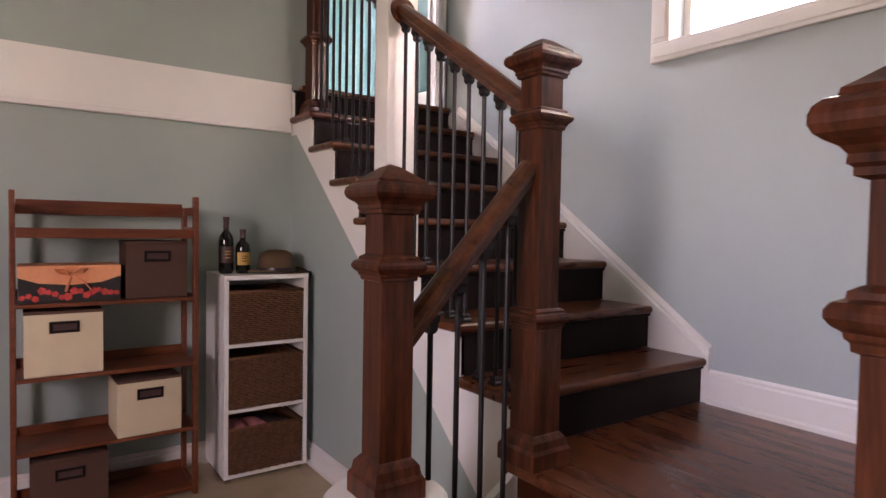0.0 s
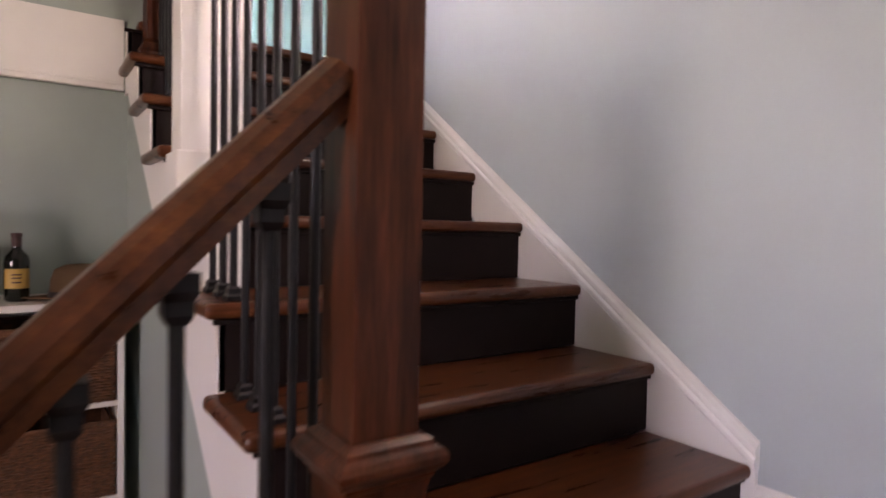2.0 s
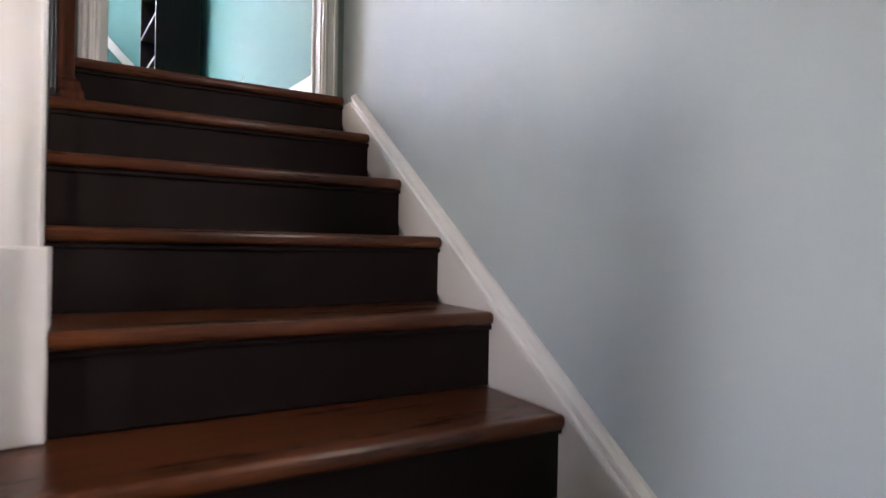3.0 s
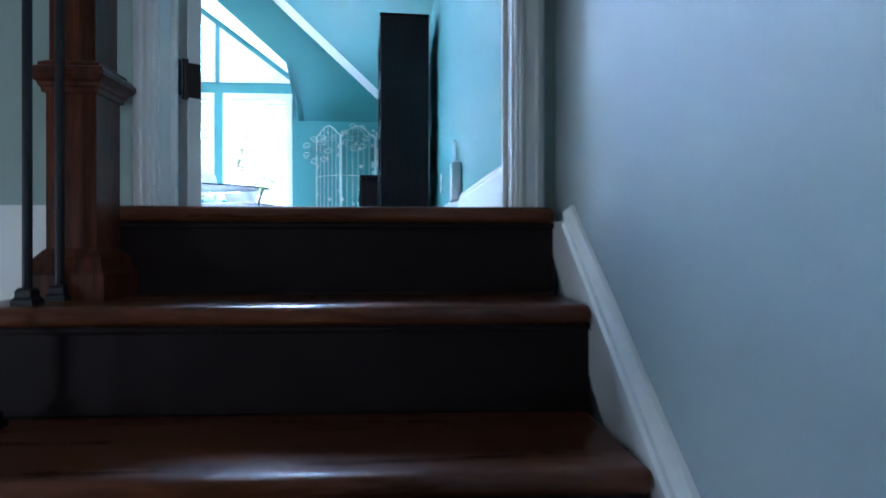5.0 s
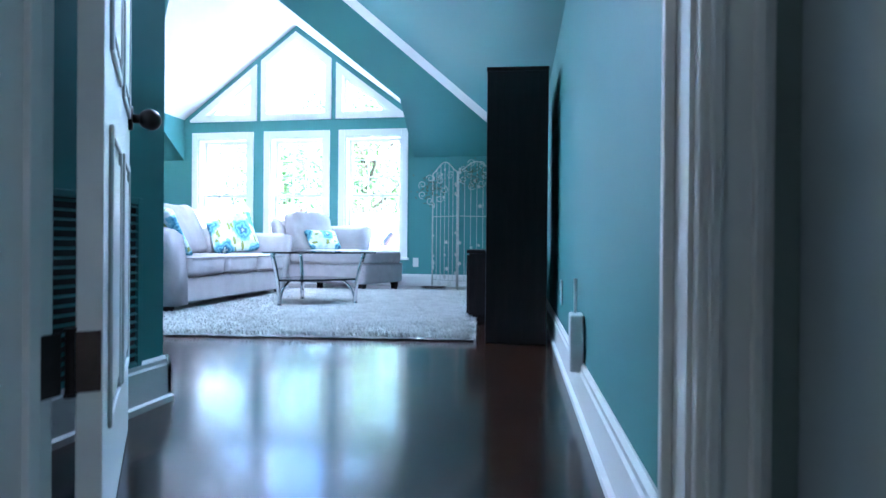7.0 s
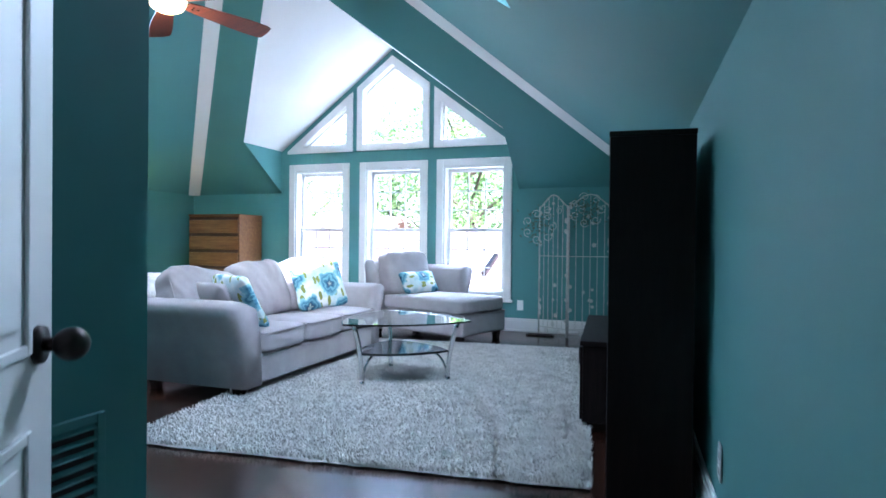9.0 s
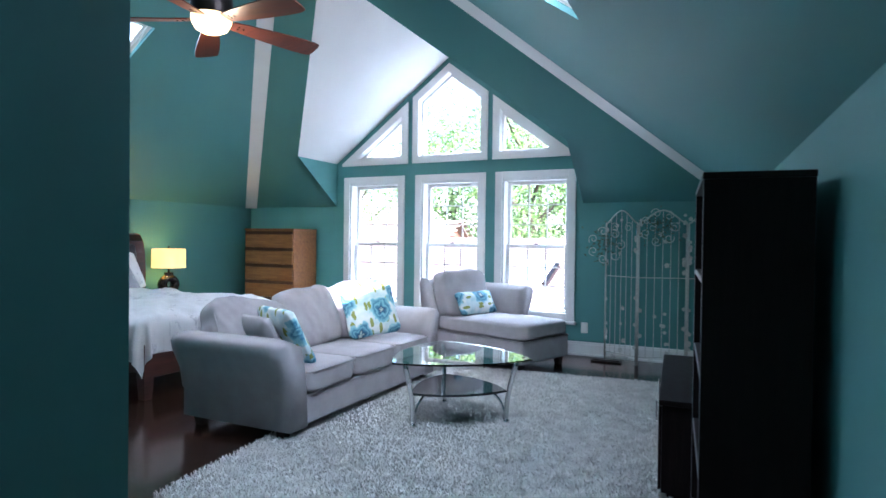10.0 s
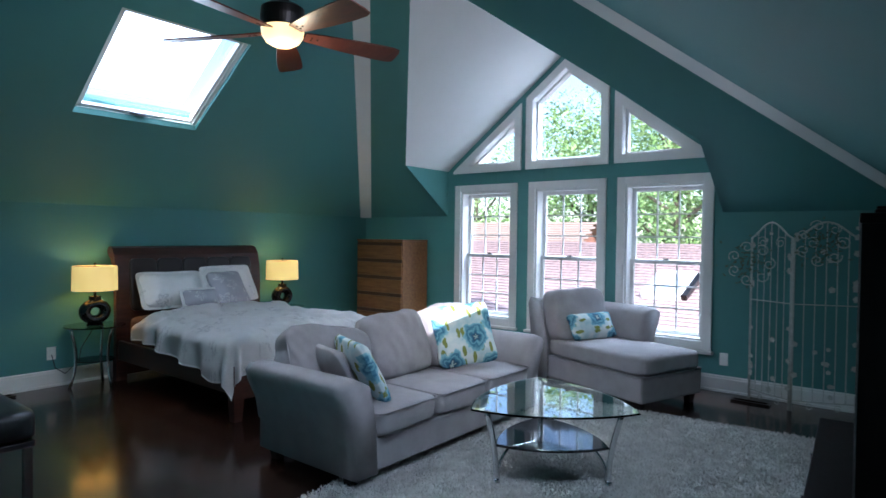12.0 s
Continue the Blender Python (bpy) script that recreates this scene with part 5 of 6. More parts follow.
def table_lamp(y, z=0.556, x=-6.29, power=1.7):
    root = thing("table_lamp", "lit table lamp with a cream drum shade and black ring base", "lamp", (x, y, z), group="bedside lamps")
    b = bmesh.new()
    n, m_ = 36, 16
    loops = []
    for i in range(n + 1):
        a = 2 * math.pi * i / n
        loops.append([((0.045 * math.cos(2 * math.pi * j / m_)) * 1.3, (0.082 + 0.045 * math.sin(2 * math.pi * j / m_)) * math.cos(a) * 1.05, 0.122 + (0.082 + 0.045 * math.sin(2 * math.pi * j / m_)) * math.sin(a) * 0.92) for j in range(m_)])
    rings(loops, b, False)
    bmesh.ops.remove_doubles(b, verts=b.verts[:], dist=0.0005)
    part("ring_base", b, BLACKCERAMIC, root, "black ceramic ring with a hole through it", True)
    part("foot", lathe([(0.07, 0), (0.07, 0.012), (0.055, 0.018), (0.001, 0.018)], 28), BLACKCERAMIC, root, smooth=False)
    part("neck", lathe([(0.05, 0.222), (0.05, 0.262), (0.012, 0.266), (0.010, 0.315), (0.001, 0.316)], 24), BLACKCERAMIC, root)
    r0, r1, z0, z1 = 0.185, 0.180, 0.315, 0.535
    part("shade", rings([[(r * math.cos(2 * math.pi * i / 48), r * math.sin(2 * math.pi * i / 48), zz) for i in range(48)] for r, zz in ((r0, z0), (r1, z1), (r1 - 0.004, z1), (r0 - 0.004, z0), (r0, z0))], None, False), SHADE, root, "lit cream fabric drum shade", True)
    fin = bmesh.new()
    cyl((0, 0, 0.30), (0, 0, 0.552), 0.004, n=8, bm=fin)
    for k in range(3):
        a = k * 2.094
        cyl((0, 0, 0.53), (0.178 * math.cos(a), 0.178 * math.sin(a), 0.53), 0.002, n=6, bm=fin)
    bmesh.ops.create_uvsphere(fin, u_segments=10, v_segments=8, radius=0.010, matrix=Matrix.Translation((0, 0, 0.556)))
    part("finial", fin, BRONZE, root)
    d = bpy.data.lights.new("lamp_bulb", "POINT")
    d.energy, d.color, d.shadow_soft_size = power, (1.0, 0.68, 0.22), 0.04
    o = new("lamp_bulb", d)
    o.location = (x, y, z + 0.44)


for yy in (3.34, 5.38):
    nightstand(yy)
    table_lamp(yy)


def lamp_cord():
    root = thing("lamp_cord", "black lamp cord plugged into the wall", "cord")
    part("cable", tube([(-6.33, 3.33, 0.5), (-6.41, 3.27, 0.34), (-6.35, 3.23, 0.24), (-6.44, 3.15, 0.12), (-6.50, 3.09, 0.17), (-6.525, 3.07, 0.29)], 0.004, 6), IRON, root, smooth=True)


lamp_cord()


def wall_plate(name, label, m, socket=True):
    root = thing(name, label, "outlet", group="wall outlets")
    root.matrix_world = m
    part("plate", box(-0.036, -0.006, -0.058, 0.036, 0.0, 0.058, 0.002), PLATE, root)
    for z in (-0.025, 0.025):
        part("socket", box(-0.015, -0.009, z - 0.014, 0.015, -0.006, z + 0.014, 0.003), PLATE, root)
    return root


wall_plate("wall_outlet", "white wall outlet with a black plug", pose(XL + 0.001, 3.07, 0.30, 0, 0, 90))
wall_plate("wall_outlet", "white wall outlet below the window", pose(-1.83, YF - 0.001, 0.30))
wall_plate("wall_outlet", "small amber wall plate behind the bookcase", pose(xr(2.3) - 0.002, 2.3, 0.30, 0, 0, -90))
t = thing("charger_box", "white plug-in device with a short aerial on the wall", "device", (xr(1.4), 1.40, 0.21))
part("body", box(-0.045, -0.05, -0.09, -0.001, 0.05, 0.09, 0.006), PLATE, t)
part("aerial", cyl((-0.025, 0.03, 0.08), (-0.025, 0.03, 0.20), 0.005, n=8), PLATE, t)


def vent(name, label, m, w, h, n, mat):
    root = thing(name, label, "vent")
    root.matrix_world = m
    part("frame", frame_boards(-w / 2, w / 2, -h / 2, h / 2, 0.02, -0.012, 0.0, bev=0.002), mat, root)
    part("backing", box(-w / 2 + 0.02, -0.002, -h / 2 + 0.02, w / 2 - 0.02, 0.0, h / 2 - 0.02), IRON, root)
    for i in range(n):
        z = -h / 2 + 0.025 + (h - 0.05) * i / (n - 1)
        part("slat", join(None, box(-w / 2 + 0.02, -0.010, -0.001, w / 2 - 0.02, 0.002, 0.001), Matrix.Translation((0, -0.003, z)) @ Matrix.Rotation(radians(35), 4, "X")), mat, root)


vent("return_air_grille", "tall teal painted return air grille on the partition", pose(PX + 0.001, 0.86, 0.39, 0, 0, 90), 0.46, 0.52, 20, TEAL)
vent("floor_register", "dark floor register beside the wall", pose(-1.55, 6.72, 0.004, -90, 0, 0), 0.30, 0.10, 6, BRONZE)
vent("floor_register", "dark floor register by the low side wall", pose(-6.40, 2.6, 0.004, -90, 0, 90), 0.30, 0.10, 6, BRONZE)


def bench():
    root = thing("bench", "black tufted leather bench with metal legs", "bench", (-4.55, 1.95, 0.0))
    part("seat", soft((1.05, 0.50, 0.16), Matrix.Translation((0, 0, 0.38)), 9, 10, 0.03), BLACKLEATHER, root, smooth=True)
    part("frame", box(-0.50, -0.23, 0.27, 0.50, 0.23, 0.30, 0.004), IRON, root)
    for x in (-0.47, 0.47):
        for y in (-0.2, 0.2):
            part("leg", box(x - 0.02, y - 0.02, 0, x + 0.02, y + 0.02, 0.27, 0.003), CHROME, root)


bench()


def ceiling_fan():
    fx, fy = -3.37, 3.22
    zt = KNEE + PITCH * (-3.40 - XL)
    root = thing("ceiling_fan", "bronze ceiling fan with five reddish blades and a lit bowl", "ceiling fan", (fx, fy, 0))
    part("canopy", lathe([(0.001, zt), (0.07, zt - 0.02), (0.06, zt - 0.07), (0.02, zt - 0.09), (0.001, zt - 0.09)], 28), BRONZE, root, smooth=True)
    part("downrod", cyl((0, 0, 2.78), (0, 0, zt - 0.05), 0.013, n=14), BRONZE, root, smooth=True)
    part("motor", lathe([(0.001, 2.80), (0.035, 2.80), (0.04, 2.735), (0.10, 2.725), (0.124, 2.708), (0.128, 2.66), (0.125, 2.60), (0.11, 2.585), (0.001, 2.585)], 40), BRONZE, root, smooth=False)
    part("light_bowl", lathe([(0.120, 2.60), (0.122, 2.585), (0.117, 2.553), (0.096, 2.518), (0.058, 2.498), (0.001, 2.492)], 40), BOWL, root, "lit frosted glass bowl", True)
    for k in range(5):
        a = radians(FAN0 + 72 * k)
        M = Matrix.Rotation(a, 4, "Z") @ Matrix.Translation((0, 0, 2.575)) @ Matrix.Rotation(radians(2.2), 4, "Y") @ Matrix.Rotation(radians(-13), 4, "X")
        prof = [(0.13, 0.042), (0.22, 0.056), (0.40, 0.074), (0.58, 0.084), (0.68, 0.082), (0.715, 0.070), (0.722, 0.035)]
        out = [(x, w) for x, w in prof] + [(x, -w) for x, w in prof[::-1]]
        part("blade", join(None, prism(out, lambda x, y: Vector((x, y, -0.004)), (0, 0, 0.008)), M), FANWOOD, root)
        br = bmesh.new()
        box(0.09, -0.02, 0.004, 0.22, 0.02, 0.010, 0.002, br)
        for sx, sy in ((0.17, 0.012), (0.17, -0.012), (0.205, 0)):
            cyl((sx, sy, -0.008), (sx, sy, -0.003), 0.007, n=8, bm=br)
        part("blade_bracket", join(None, br, M), BRONZE, root)
    d = bpy.data.lights.new("fan_bulb", "POINT")
    d.energy, d.color, d.shadow_soft_size = 4.0, (1.0, 0.80, 0.48), 0.1
    o = new("fan_bulb", d)
    o.location = (fx, fy, 2.40)


FAN0 = -5
ceiling_fan()


# ---- lower room ----
def ladder_shelf():
    root = thing("shelf_unit", "cherry-stained folding wooden shelf unit against the wall", "shelf", (-2.53, -0.33, LOW - 0.033))
    W, D, Hh = 0.765, 0.30, 1.52
    for x in (0, W - 0.022):
        part("side_post", box(x, 0.0, 0.033, x + 0.022, 0.045, Hh, 0.003), CHERRY, root)
        part("side_post", box(x, D - 0.045, 0.033, x + 0.022, D, Hh - 0.05, 0.003), CHERRY, root)
        for z in (0.06, 0.36, 0.685, 1.01, 1.35, 1.45):
            part("side_rail", box(x + 0.003, 0.045, z - 0.02, x + 0.019, D - 0.045, z + 0.02, 0.002), CHERRY, root)
    for z in (0.06, 0.36, 0.685, 1.01):
        part("shelf", box(0.022, 0.0, z, W - 0.022, D, z + 0.018, 0.003), CHERRY, root)
        part("back_lip", box(0.022, D - 0.02, z + 0.018, W - 0.022, D - 0.004, z + 0.06, 0.003), CHERRY, root)
    part("top_rail", box(0.022, 0.005, 1.335, W - 0.022, D, 1.353, 0.003), CHERRY, root)
    part("top_front_rail", box(0.022, 0.002, 1.315, W - 0.022, 0.018, 1.36, 0.003), CHERRY, root)
    part("top_rail", box(0.022, D - 0.03, 1.42, W - 0.022, D - 0.012, 1.49, 0.003), CHERRY, root)


ladder_shelf()


def storage_bin(x, y, z, w, h, mat, label, rz=0):
    root = thing("storage_bin", label, "storage bin", (x, y, LOW + z - 0.033), rz, group="fabric bins")
    d = 0.24
    b = rings([[(sx * (w / 2 - k), sy * (d / 2 - k), z_) for sx, sy in ((-1, -1), (1, -1), (1, 1), (-1, 1))] for k, z_ in ((0.003, 0), (0, 0.004), (0, h - 0.003), (0.002, h), (0.008, h), (0.008, 0.008))])
    part("body", b, mat, root)
    lid = bmesh.new()
    box(-w / 2 - 0.002, -d / 2 - 0.002, h, w / 2 + 0.002, d / 2 + 0.002, h + 0.012, 0.003, lid)
    part("rim", lid, BROWNCLOTH, root)
    part("label_holder", frame_boards(-0.058, 0.058, h - 0.085, h - 0.033, 0.012, -d / 2 - 0.006, -d / 2 - 0.0005, bev=0.001), ESPRESSO, root)
    part("label_card", box(-0.046, -d / 2 - 0.003, h - 0.073, 0.046, -d / 2 - 0.0008, h - 0.045), DARKLABEL, root)


storage_bin(-1.95, -0.19, 1.029, 0.27, 0.26, BROWNCLOTH, "brown canvas storage bin with a label holder")
storage_bin(-2.33, -0.20, 0.704, 0.30, 0.275, CREAMCLOTH, "cream canvas storage bin with a label holder")
storage_bin(-1.99, -0.21, 0.379, 0.28, 0.255, CREAMCLOTH, "cream canvas storage bin with a dark rim", 3)
storage_bin(-2.31, -0.20, 0.079, 0.30, 0.235, BROWNCLOTH, "brown canvas storage bin on the low shelf")


def keepsake_box():
    root = thing("keepsake_box", "black floral gift box with a dotted peach flap and bow", "box", (-2.305, -0.205, LOW + 0.996))
    part("body", box(-0.195, -0.12, 0, 0.195, 0.12, 0.155, 0.004), BLACKPAPER, root)
    part("flap", prism([(-0.196, 0.16), (0.196, 0.16), (0.196, 0.115), (0.12, 0.088), (0, 0.078), (-0.12, 0.088), (-0.196, 0.115)], lambda x, z: Vector((x, -0.124, z)), (0, 0.003, 0)), PEACH, root)
    part("lid", box(-0.197, -0.122, 0.156, 0.197, 0.122, 0.164, 0.003), PEACH, root)
    rib = bmesh.new()
    for s in (-1, 1):
        tube([Vector((0.0, -0.13, 0.125)), Vector((s * 0.03, -0.145, 0.155)), Vector((s * 0.06, -0.14, 0.15)), Vector((s * 0.04, -0.135, 0.128)), Vector((0, -0.13, 0.125))], 0.009, 8, rib, 0.35)
        tube([Vector((0.0, -0.13, 0.125)), Vector((s * 0.03 + 0.02, -0.135, 0.09)), Vector((s * 0.05 + 0.03, -0.13, 0.05))], 0.009, 8, rib, 0.3)
    part("bow", rib, PEACH, root, "peach satin bow", True)
    rng = random.Random(4)
    for i in range(16):
        c = Vector((-0.18 + 0.36 * i / 15, -0.1215, 0.03 + rng.uniform(-0.012, 0.028)))
        f = bmesh.new()
        r = rng.uniform(0.012, 0.020)
        for j in range(5):
            a = j * 1.257 + i
            u = Vector((math.cos(a), 0, math.sin(a)))
            v = Vector((-u.z, 0, u.x))
            f.faces.new([f.verts.new(q) for q in (c, c + u * r * 0.6 + v * r * 0.55 + Vector((0, -0.001, 0)), c + u * r + Vector((0, -0.002, 0)), c + u * r * 0.6 - v * r * 0.55 + Vector((0, -0.001, 0)))])
        part("printed_flower", f, REDPETAL, root)


keepsake_box()


def cube_shelf():
    root = thing("cube_shelf", "white three-cube shelf unit holding wicker baskets", "shelf", (-1.637, -0.32, LOW + 0.03))
    W, D, Hh = 0.45, 0.375, 1.06
    for x in (0, W - 0.022):
        part("side_panel", box(x, 0, 0, x + 0.022, D, Hh, 0.002), WHITE, root)
    for z in (0, 0.342, 0.685):
        part("shelf", box(0.022, 0.002, z, W - 0.022, D, z + 0.018, 0.001), WHITE, root)
    part("top", box(-0.001, -0.002, Hh - 0.022, W + 0.001, D, Hh + 0.002, 0.002), WHITE, root)
    part("back_panel", box(0.022, D - 0.006, 0.018, W - 0.022, D, Hh - 0.022), WHITE, root)
    for x in (0.03, W - 0.03):
        for y in (0.04, D - 0.04):
            part("foot", cyl((x, y, -0.03), (x, y, 0), 0.018, n=12), CHROME, root)


cube_shelf()


def wicker_basket(z, h, seed):
    root = thing("basket", "brown woven wicker basket in the cube shelf", "basket", (-1.412, -0.315, LOW + 0.03 + z), group="wicker baskets")
    rng = random.Random(seed)
    w, d = 0.395, 0.33
    core = bmesh.new()
    box(-w / 2 + 0.006, 0.006, 0.0, w / 2 - 0.006, 0.014, h - 0.008, 0, core)
    box(-w / 2 + 0.006, 0.014, 0, -w / 2 + 0.014, d, h - 0.008, 0, core)
    box(w / 2 - 0.014, 0.014, 0, w / 2 - 0.006, d, h - 0.008, 0, core)
    box(-w / 2 + 0.014, d - 0.008, 0, w / 2 - 0.014, d, h - 0.008, 0, core)
    box(-w / 2 + 0.014, 0.014, 0, w / 2 - 0.014, d - 0.008, 0.008, 0, core)
    part("lining", core, WICKER, root)
    wv = bmesh.new()
    n = int(h / 0.0105)
    for i in range(n):
        zz = 0.006 + i * 0.0105
        pts = []
        for k in range(37):
            t = k / 36
            pts.append(Vector((-w / 2 + w * t, 0.002 + 0.004 * math.sin(k * 1.57 + (i % 2) * math.pi) + rng.uniform(-0.001, 0.001), zz + rng.uniform(-0.0012, 0.0012))))
        tube(pts, 0.0056, 5, wv)
    part("weave", wv, WICKER, root, smooth=True)
    part("rolled_rim", tube([(-w / 2, 0.004, h), (w / 2, 0.004, h), (w / 2, d, h), (-w / 2, d, h), (-w / 2, 0.004, h)], 0.009, 8), WICKER, root, smooth=True)


for z, h in ((0.019, 0.235), (0.361, 0.265), (0.704, 0.27)):
    wicker_basket(z, h, int(z * 100))
for i, (x, s) in enumerate(((-1.54, 1.0), (-1.45, 0.9), (-1.36, 1.1))):
    t = thing("shoe", "pink canvas shoe lying in the lowest basket", "shoe", (x, -0.20, LOW + 0.06), 20 * i)
    part("upper", soft((0.085, 0.22 * s, 0.07), Matrix.Translation((0, 0, 0.20)), 3, 8, 0.2, 0.004, i), SHOEPINK if i != 2 else LEATHER, t, smooth=True)
    part("sole", soft((0.08, 0.22 * s, 0.02), Matrix.Translation((0, 0, 0.162)), 4, 6), PLATE, t, smooth=True)
    part("stuffing", box(-0.03, -0.05, 0.0, 0.03, 0.05, 0.155), SHOEPINK, t)


def bottle(x, y, h, label, lab):
    root = thing("wine_bottle", label, "bottle", (x, y, LOW + 1.093))
    k = h / 0.31
    part("glass", lathe([(0.030, 0), (0.037, 0.006), (0.038, 0.18 * k), (0.034, 0.205 * k), (0.016, 0.235 * k), (0.0145, 0.24 * k), (0.0145, 0.295 * k), (0.016, 0.298 * k), (0.016, 0.31 * k), (0.001, 0.31 * k)], 24), BOTTLE, root, smooth=True)
    part("capsule", lathe([(0.0152, 0.25 * k), (0.0152, 0.294 * k), (0.0168, 0.297 * k), (0.0168, 0.312 * k), (0.001, 0.313 * k)], 20), DARKLABEL, root)
    part("paper_label", rings([[(0.0386 * math.cos(a), 0.0386 * math.sin(a), z) for a in [math.pi * (1.15 + 0.75 * i / 10) for i in range(11)]] + [(0.0376 * math.cos(a), 0.0376 * math.sin(a), z) for a in [math.pi * (1.9 - 0.75 * i / 10) for i in range(11)]] for z in (0.06 * k, 0.15 * k)]), lab, root)
    for j, zz in enumerate((0.085, 0.105, 0.12)):
        part("print_bar", rings([[(0.0392 * math.cos(a), 0.0392 * math.sin(a), z) for a in [math.pi * (1.38 + 0.24 * i / 6) for i in range(7)]] + [(0.0387 * math.cos(a), 0.0387 * math.sin(a), z) for a in [math.pi * (1.62 - 0.24 * i / 6) for i in range(7)]] for z in (zz * k, zz * k + 0.005)]), DARKLABEL if lab is GOLDLABEL else GOLDLABEL, root)


bottle(-1.59, -0.17, 0.30, "tall dark wine bottle with a dark label", DARKLABEL)
bottle(-1.505, -0.18, 0.235, "shorter dark bottle with a gold label", GOLDLABEL)


def hat():
    root = thing("hat", "tan felt hat with a wide brim on the shelf", "hat", (-1.31, -0.155, LOW + 1.0935))
    prof = [(0.17, 0.006), (0.175, 0.002), (0.13, 0.0), (0.105, 0.004), (0.10, 0.03), (0.097, 0.07), (0.085, 0.105), (0.05, 0.122), (0.001, 0.126)]
    t_ = lathe(prof, 40)
    for v in t_.verts:
        r = math.hypot(v.co.x, v.co.y)
        if r > 0.11:
            v.co.z += 0.014 * math.sin(2 * math.atan2(v.co.y, v.co.x)) * (r - 0.1) / 0.07
            v.co.x *= 1.12
            v.co.z = max(v.co.z, 0.001)
    bmesh.ops.solidify(t_, geom=t_.faces[:], thickness=0.002)
    part("crown_and_brim", t_, FELT, root, smooth=True)
    part("band", lathe([(0.1062, 0.006), (0.1045, 0.028), (0.1025, 0.028), (0.104, 0.006), (0.1062, 0.006)], 40), LEATHER, root)


hat()


# ---- outside ----
struct("ground", box(-400, -400, -5.2, 400, 400, -5.0), LAWN, "lawn reaching to the distance", "ground")


def roof_plane(name, label, p0, along, up, nl, nu, parent=None, w=0.30, e=0.14, mat=None):
    """Courses of shingles laid over a sloping plane."""
    p0, along, up = Vector(p0), Vector(along).normalized(), Vector(up).normalized()
    n = along.cross(up).normalized()
    n = n if n.z > 0 else -n
    rng = random.Random(nl)
    o = bmesh.new()
    rings([[p0 - n * 0.06, p0 + along * nl * w - n * 0.06, p0 + along * nl * w - n * 0.01, p0 - n * 0.01], [p0 + up * nu * e - n * 0.06, p0 + along * nl * w + up * nu * e - n * 0.06, p0 + along * nl * w + up * nu * e - n * 0.01, p0 + up * nu * e - n * 0.01]], o)
    mat = mat or SHINGLE
    deck = part("roof_deck", o, mat, parent)
    vs, fs = [], []
    for j in range(nu):
        for i in range(nl):
            a = p0 + along * (w * (i + 0.5 * (j % 2))) + up * (e * j)
            g = 0.006
            t = 0.012 + rng.random() * 0.008
            q = [a + along * g, a + along * (w - g), a + along * (w - g) + up * (e * 1.1), a + along * g + up * (e * 1.1)]
            k = len(vs)
            vs += [q[0] + n * t, q[1] + n * t, q[2], q[3], q[0], q[1]]
            fs += [(k, k + 1, k + 2, k + 3), (k, k + 4, k + 5, k + 1)]
    me = bpy.data.meshes.new("shingles")
    me.from_pydata([tuple(v) for v in vs], [], fs)
    me.materials.append(mat)
    s = new("shingles", me)
    s.parent = deck
    tagged(s, kind="stuff")
    return deck


wing = thing("wing_roof", "rose-brown shingled roof of the lower wing seen through the windows", "roof")
roof_plane("front", "", (-15.0, 8.6, -0.6), (1, 0, 0), (0, 1, 0.36), 66, 40, wing)
part("ridge_wall", box(-15.0, 13.85, -5.0, 4.8, 14.2, 1.18), BRICKRED, wing)
gh = thing("neighbour_house", "brick house with a pale shingled gable roof", "house")
part("wall", box(-17, 16.4, -5.0, -9.1, 22.6, -0.25), BRICKRED, gh)
part("gable_wall", prism([(16.4, -0.25), (22.6, -0.25), (19.5, 1.85)], lambda y, z: Vector((-9.2, y, z)), (0.1, 0, 0)), BRICKRED, gh)
roof_plane("near", "", (-17.5, 16.0, -0.45), (1, 0, 0), (0, 3.5, 2.38), 29, 30, gh, mat=TANSHINGLE)
roof_plane("far", "", (-17.5, 23.0, -0.45), (1, 0, 0), (0, -3.5, 2.38), 29, 30, gh, mat=TANSHINGLE)

rs = thing("roof_skylight", "white framed skylight on the shingled wing roof", "skylight")
up_ = Vector((0, 1, 0.36)).normalized()
nn = Vector((0, -0.36, 1)).normalized()
c0 = Vector((-4.16, 11.3, 0.372)) + nn * 0.05
fr = bmesh.new()
pts = [c0 + Vector((0, 0, 0)), c0 + Vector((0.58, 0, 0)), c0 + Vector((0.58, 0, 0)) + up_ * 1.0, c0 + up_ * 1.0]
for i in range(4):
    board(pts[i], pts[(i + 1) % 4], 0.10, 0.12, nn, fr)
part("frame", fr, PLATE, rs)
# Dark board that paints the shadow along the frame's right side.
side = Vector((0.09, 0, 0))
part("shade_strip", board(pts[1] + side, pts[2] + side, 0.10, 0.10, nn), BRONZE, rs, "dark strip painting the shaded side of the frame")
part("pane", rings([[p + nn * h for p in pts] for h in (0.02, 0.03)]), surface("milky_skylight_glass", (0.30, 0.34, 0.38), 0.1, vary=0.05), rs)


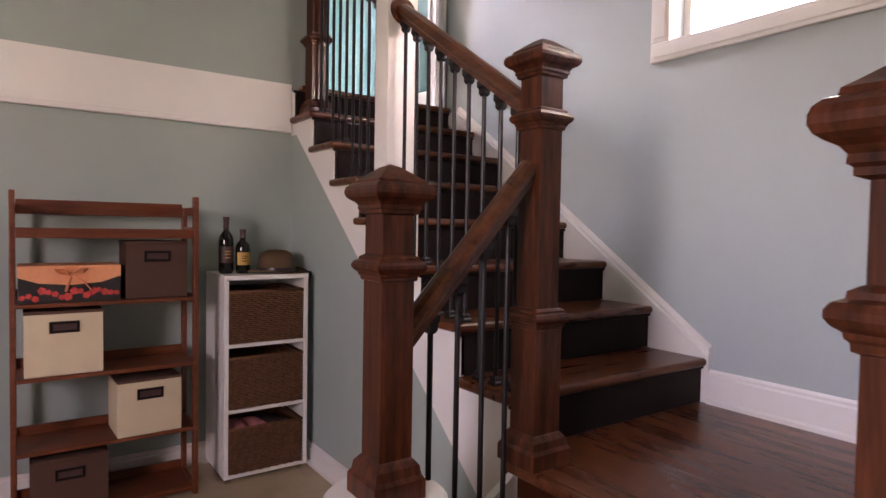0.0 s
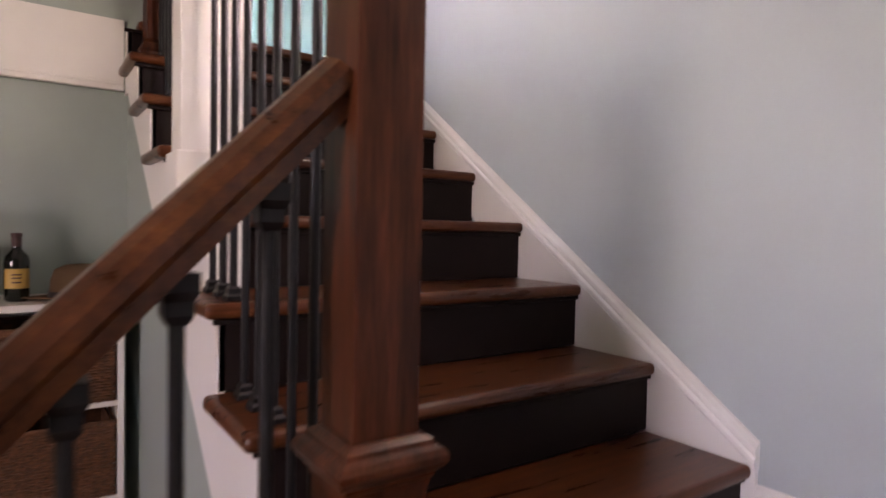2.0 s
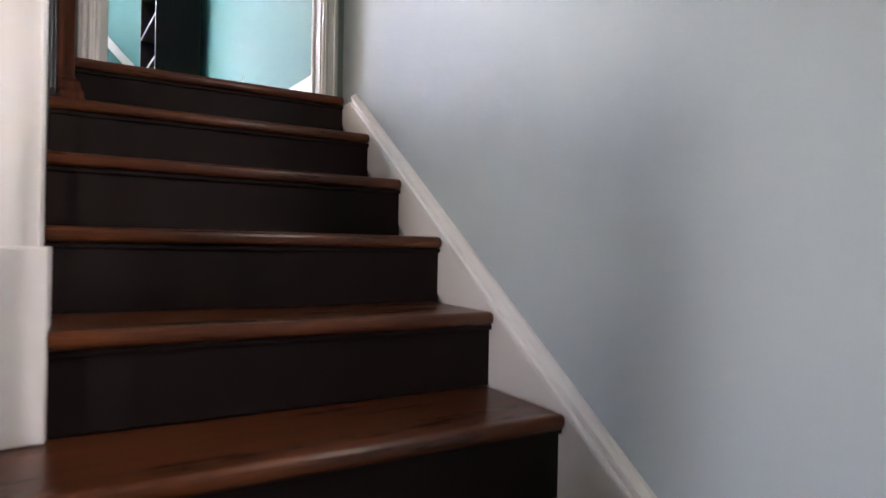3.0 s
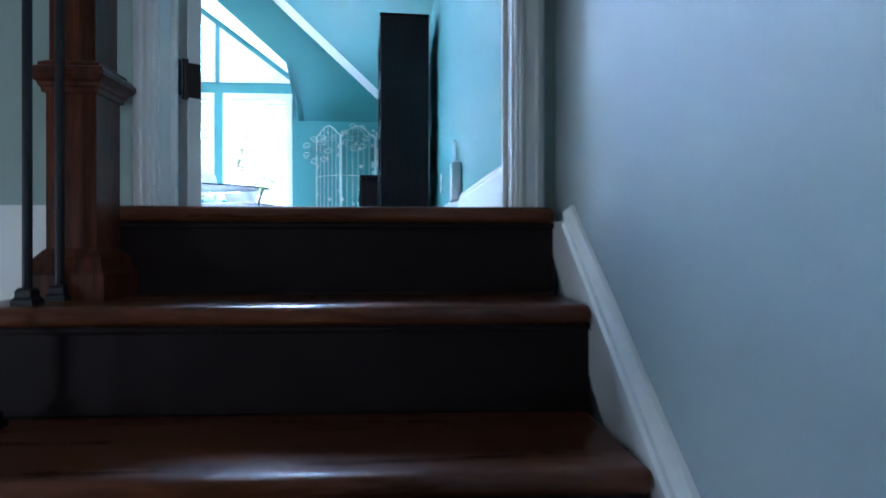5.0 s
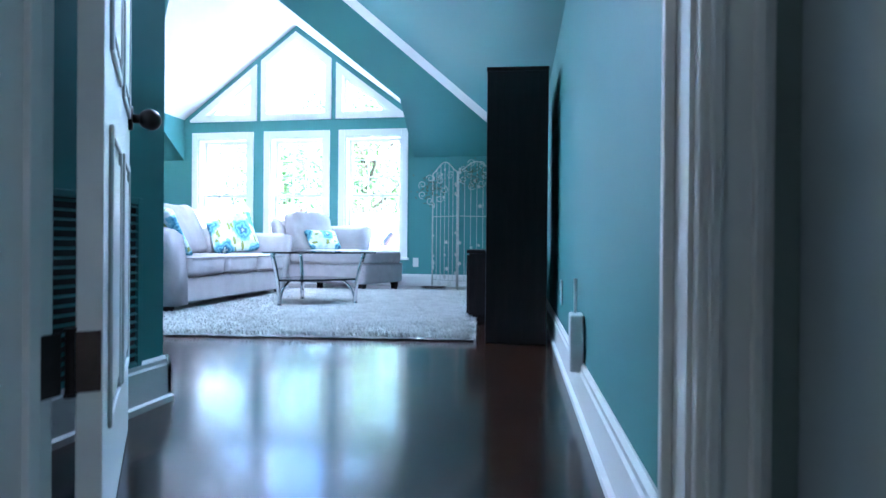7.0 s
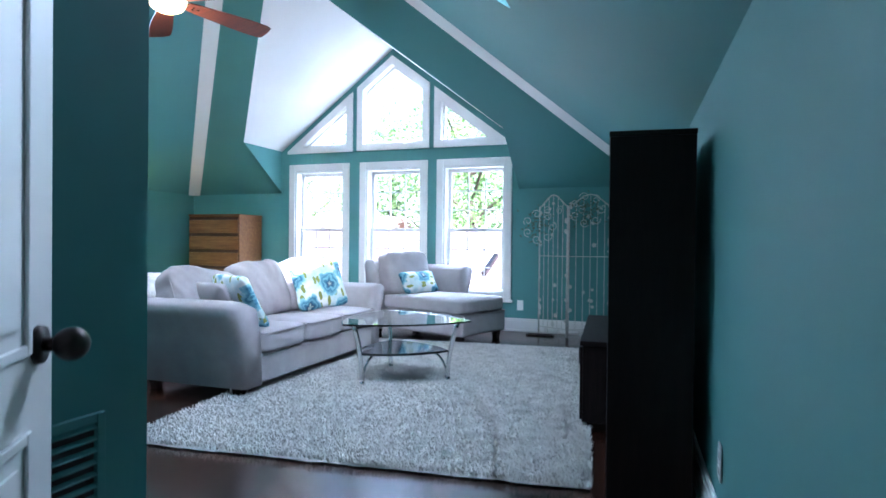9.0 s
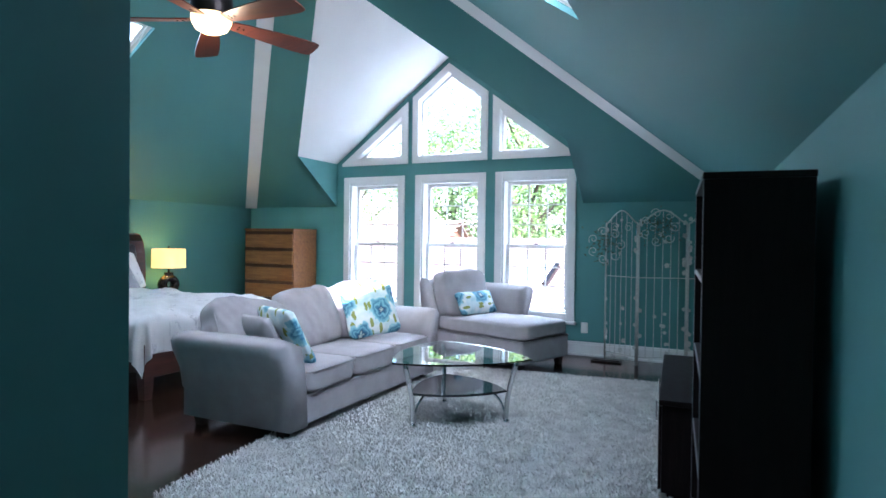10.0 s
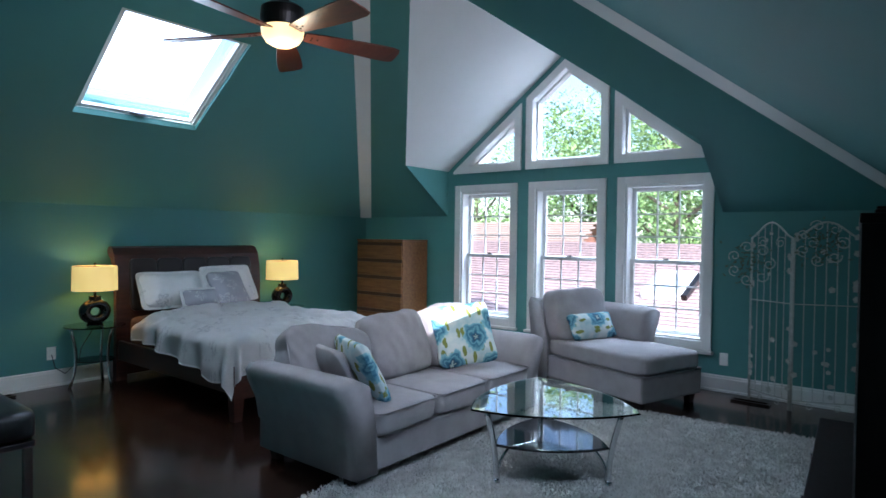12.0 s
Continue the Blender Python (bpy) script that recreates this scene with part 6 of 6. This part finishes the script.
def tree(x, y, h, r, seed, n):
    rng = random.Random(seed)
    root = thing("tree", "broad leafy green tree in full sun", "tree", (x, y, -5.0), group="garden trees")
    tr = bmesh.new()
    tube([(0.3 * math.sin(t * 2 + seed), 0.2 * math.cos(t * 2), h * 0.8 * t) for t in [i / 8 for i in range(9)]], [0.30 * (1 - 0.8 * i / 8) for i in range(9)], 10, tr)
    for i in range(9):
        a, t = rng.random() * 6.283, 0.35 + 0.5 * rng.random()
        b = Vector((0, 0, h * 0.8 * t))
        d = Vector((math.cos(a), math.sin(a), 0.7))
        tube([b, b + d * r * 0.35, b + d * r * 0.7 + Vector((0, 0, 0.3))], [0.10, 0.06, 0.02], 7, tr)
    part("trunk", tr, BARK, root)
    R = np.random.RandomState(seed)
    clumps = [(Vector((R.normal(0, r * 0.45), R.normal(0, r * 0.45), h * (0.32 + 0.66 * R.rand()))), r * (0.20 + 0.22 * R.rand())) for _ in range(46)]
    P = np.zeros((n, 4, 3))
    for i in range(n):
        c, cr = clumps[i % len(clumps)]
        d = R.normal(size=3)
        d /= np.linalg.norm(d)
        p = np.array(c) + d * cr * (0.55 + 0.5 * R.rand())
        a = R.normal(size=3)
        a /= np.linalg.norm(a)
        b = np.cross(a, R.normal(size=3))
        b /= np.linalg.norm(b)
        s = 0.055 + 0.06 * R.rand()
        P[i] = [p - a * s, p + b * s * 0.55, p + a * s, p - b * s * 0.55]
    me = bpy.data.meshes.new("crown")
    me.from_pydata(P.reshape(-1, 3).tolist(), [], np.arange(n * 4).reshape(-1, 4).tolist())
    me.materials.append(LEAF)
    o = new("crown", me)
    o.parent = root


for x, y, h, r, s in ((-14, 30, 12.5, 4.2, 1), (-8.5, 27, 14.0, 4.6, 2), (-3.5, 29, 13.0, 4.4, 3), (1.5, 26, 11.0, 4.0, 4), (-19, 27, 13, 4.6, 5), (-25, 31, 14, 5.0, 6), (-11, 36, 16, 5.0, 7), (-1, 37, 14, 5.0, 8), (6, 31, 12, 4.4, 9), (-31, 28, 13, 4.8, 10)):
    tree(x, y, h, r, s, 15000)
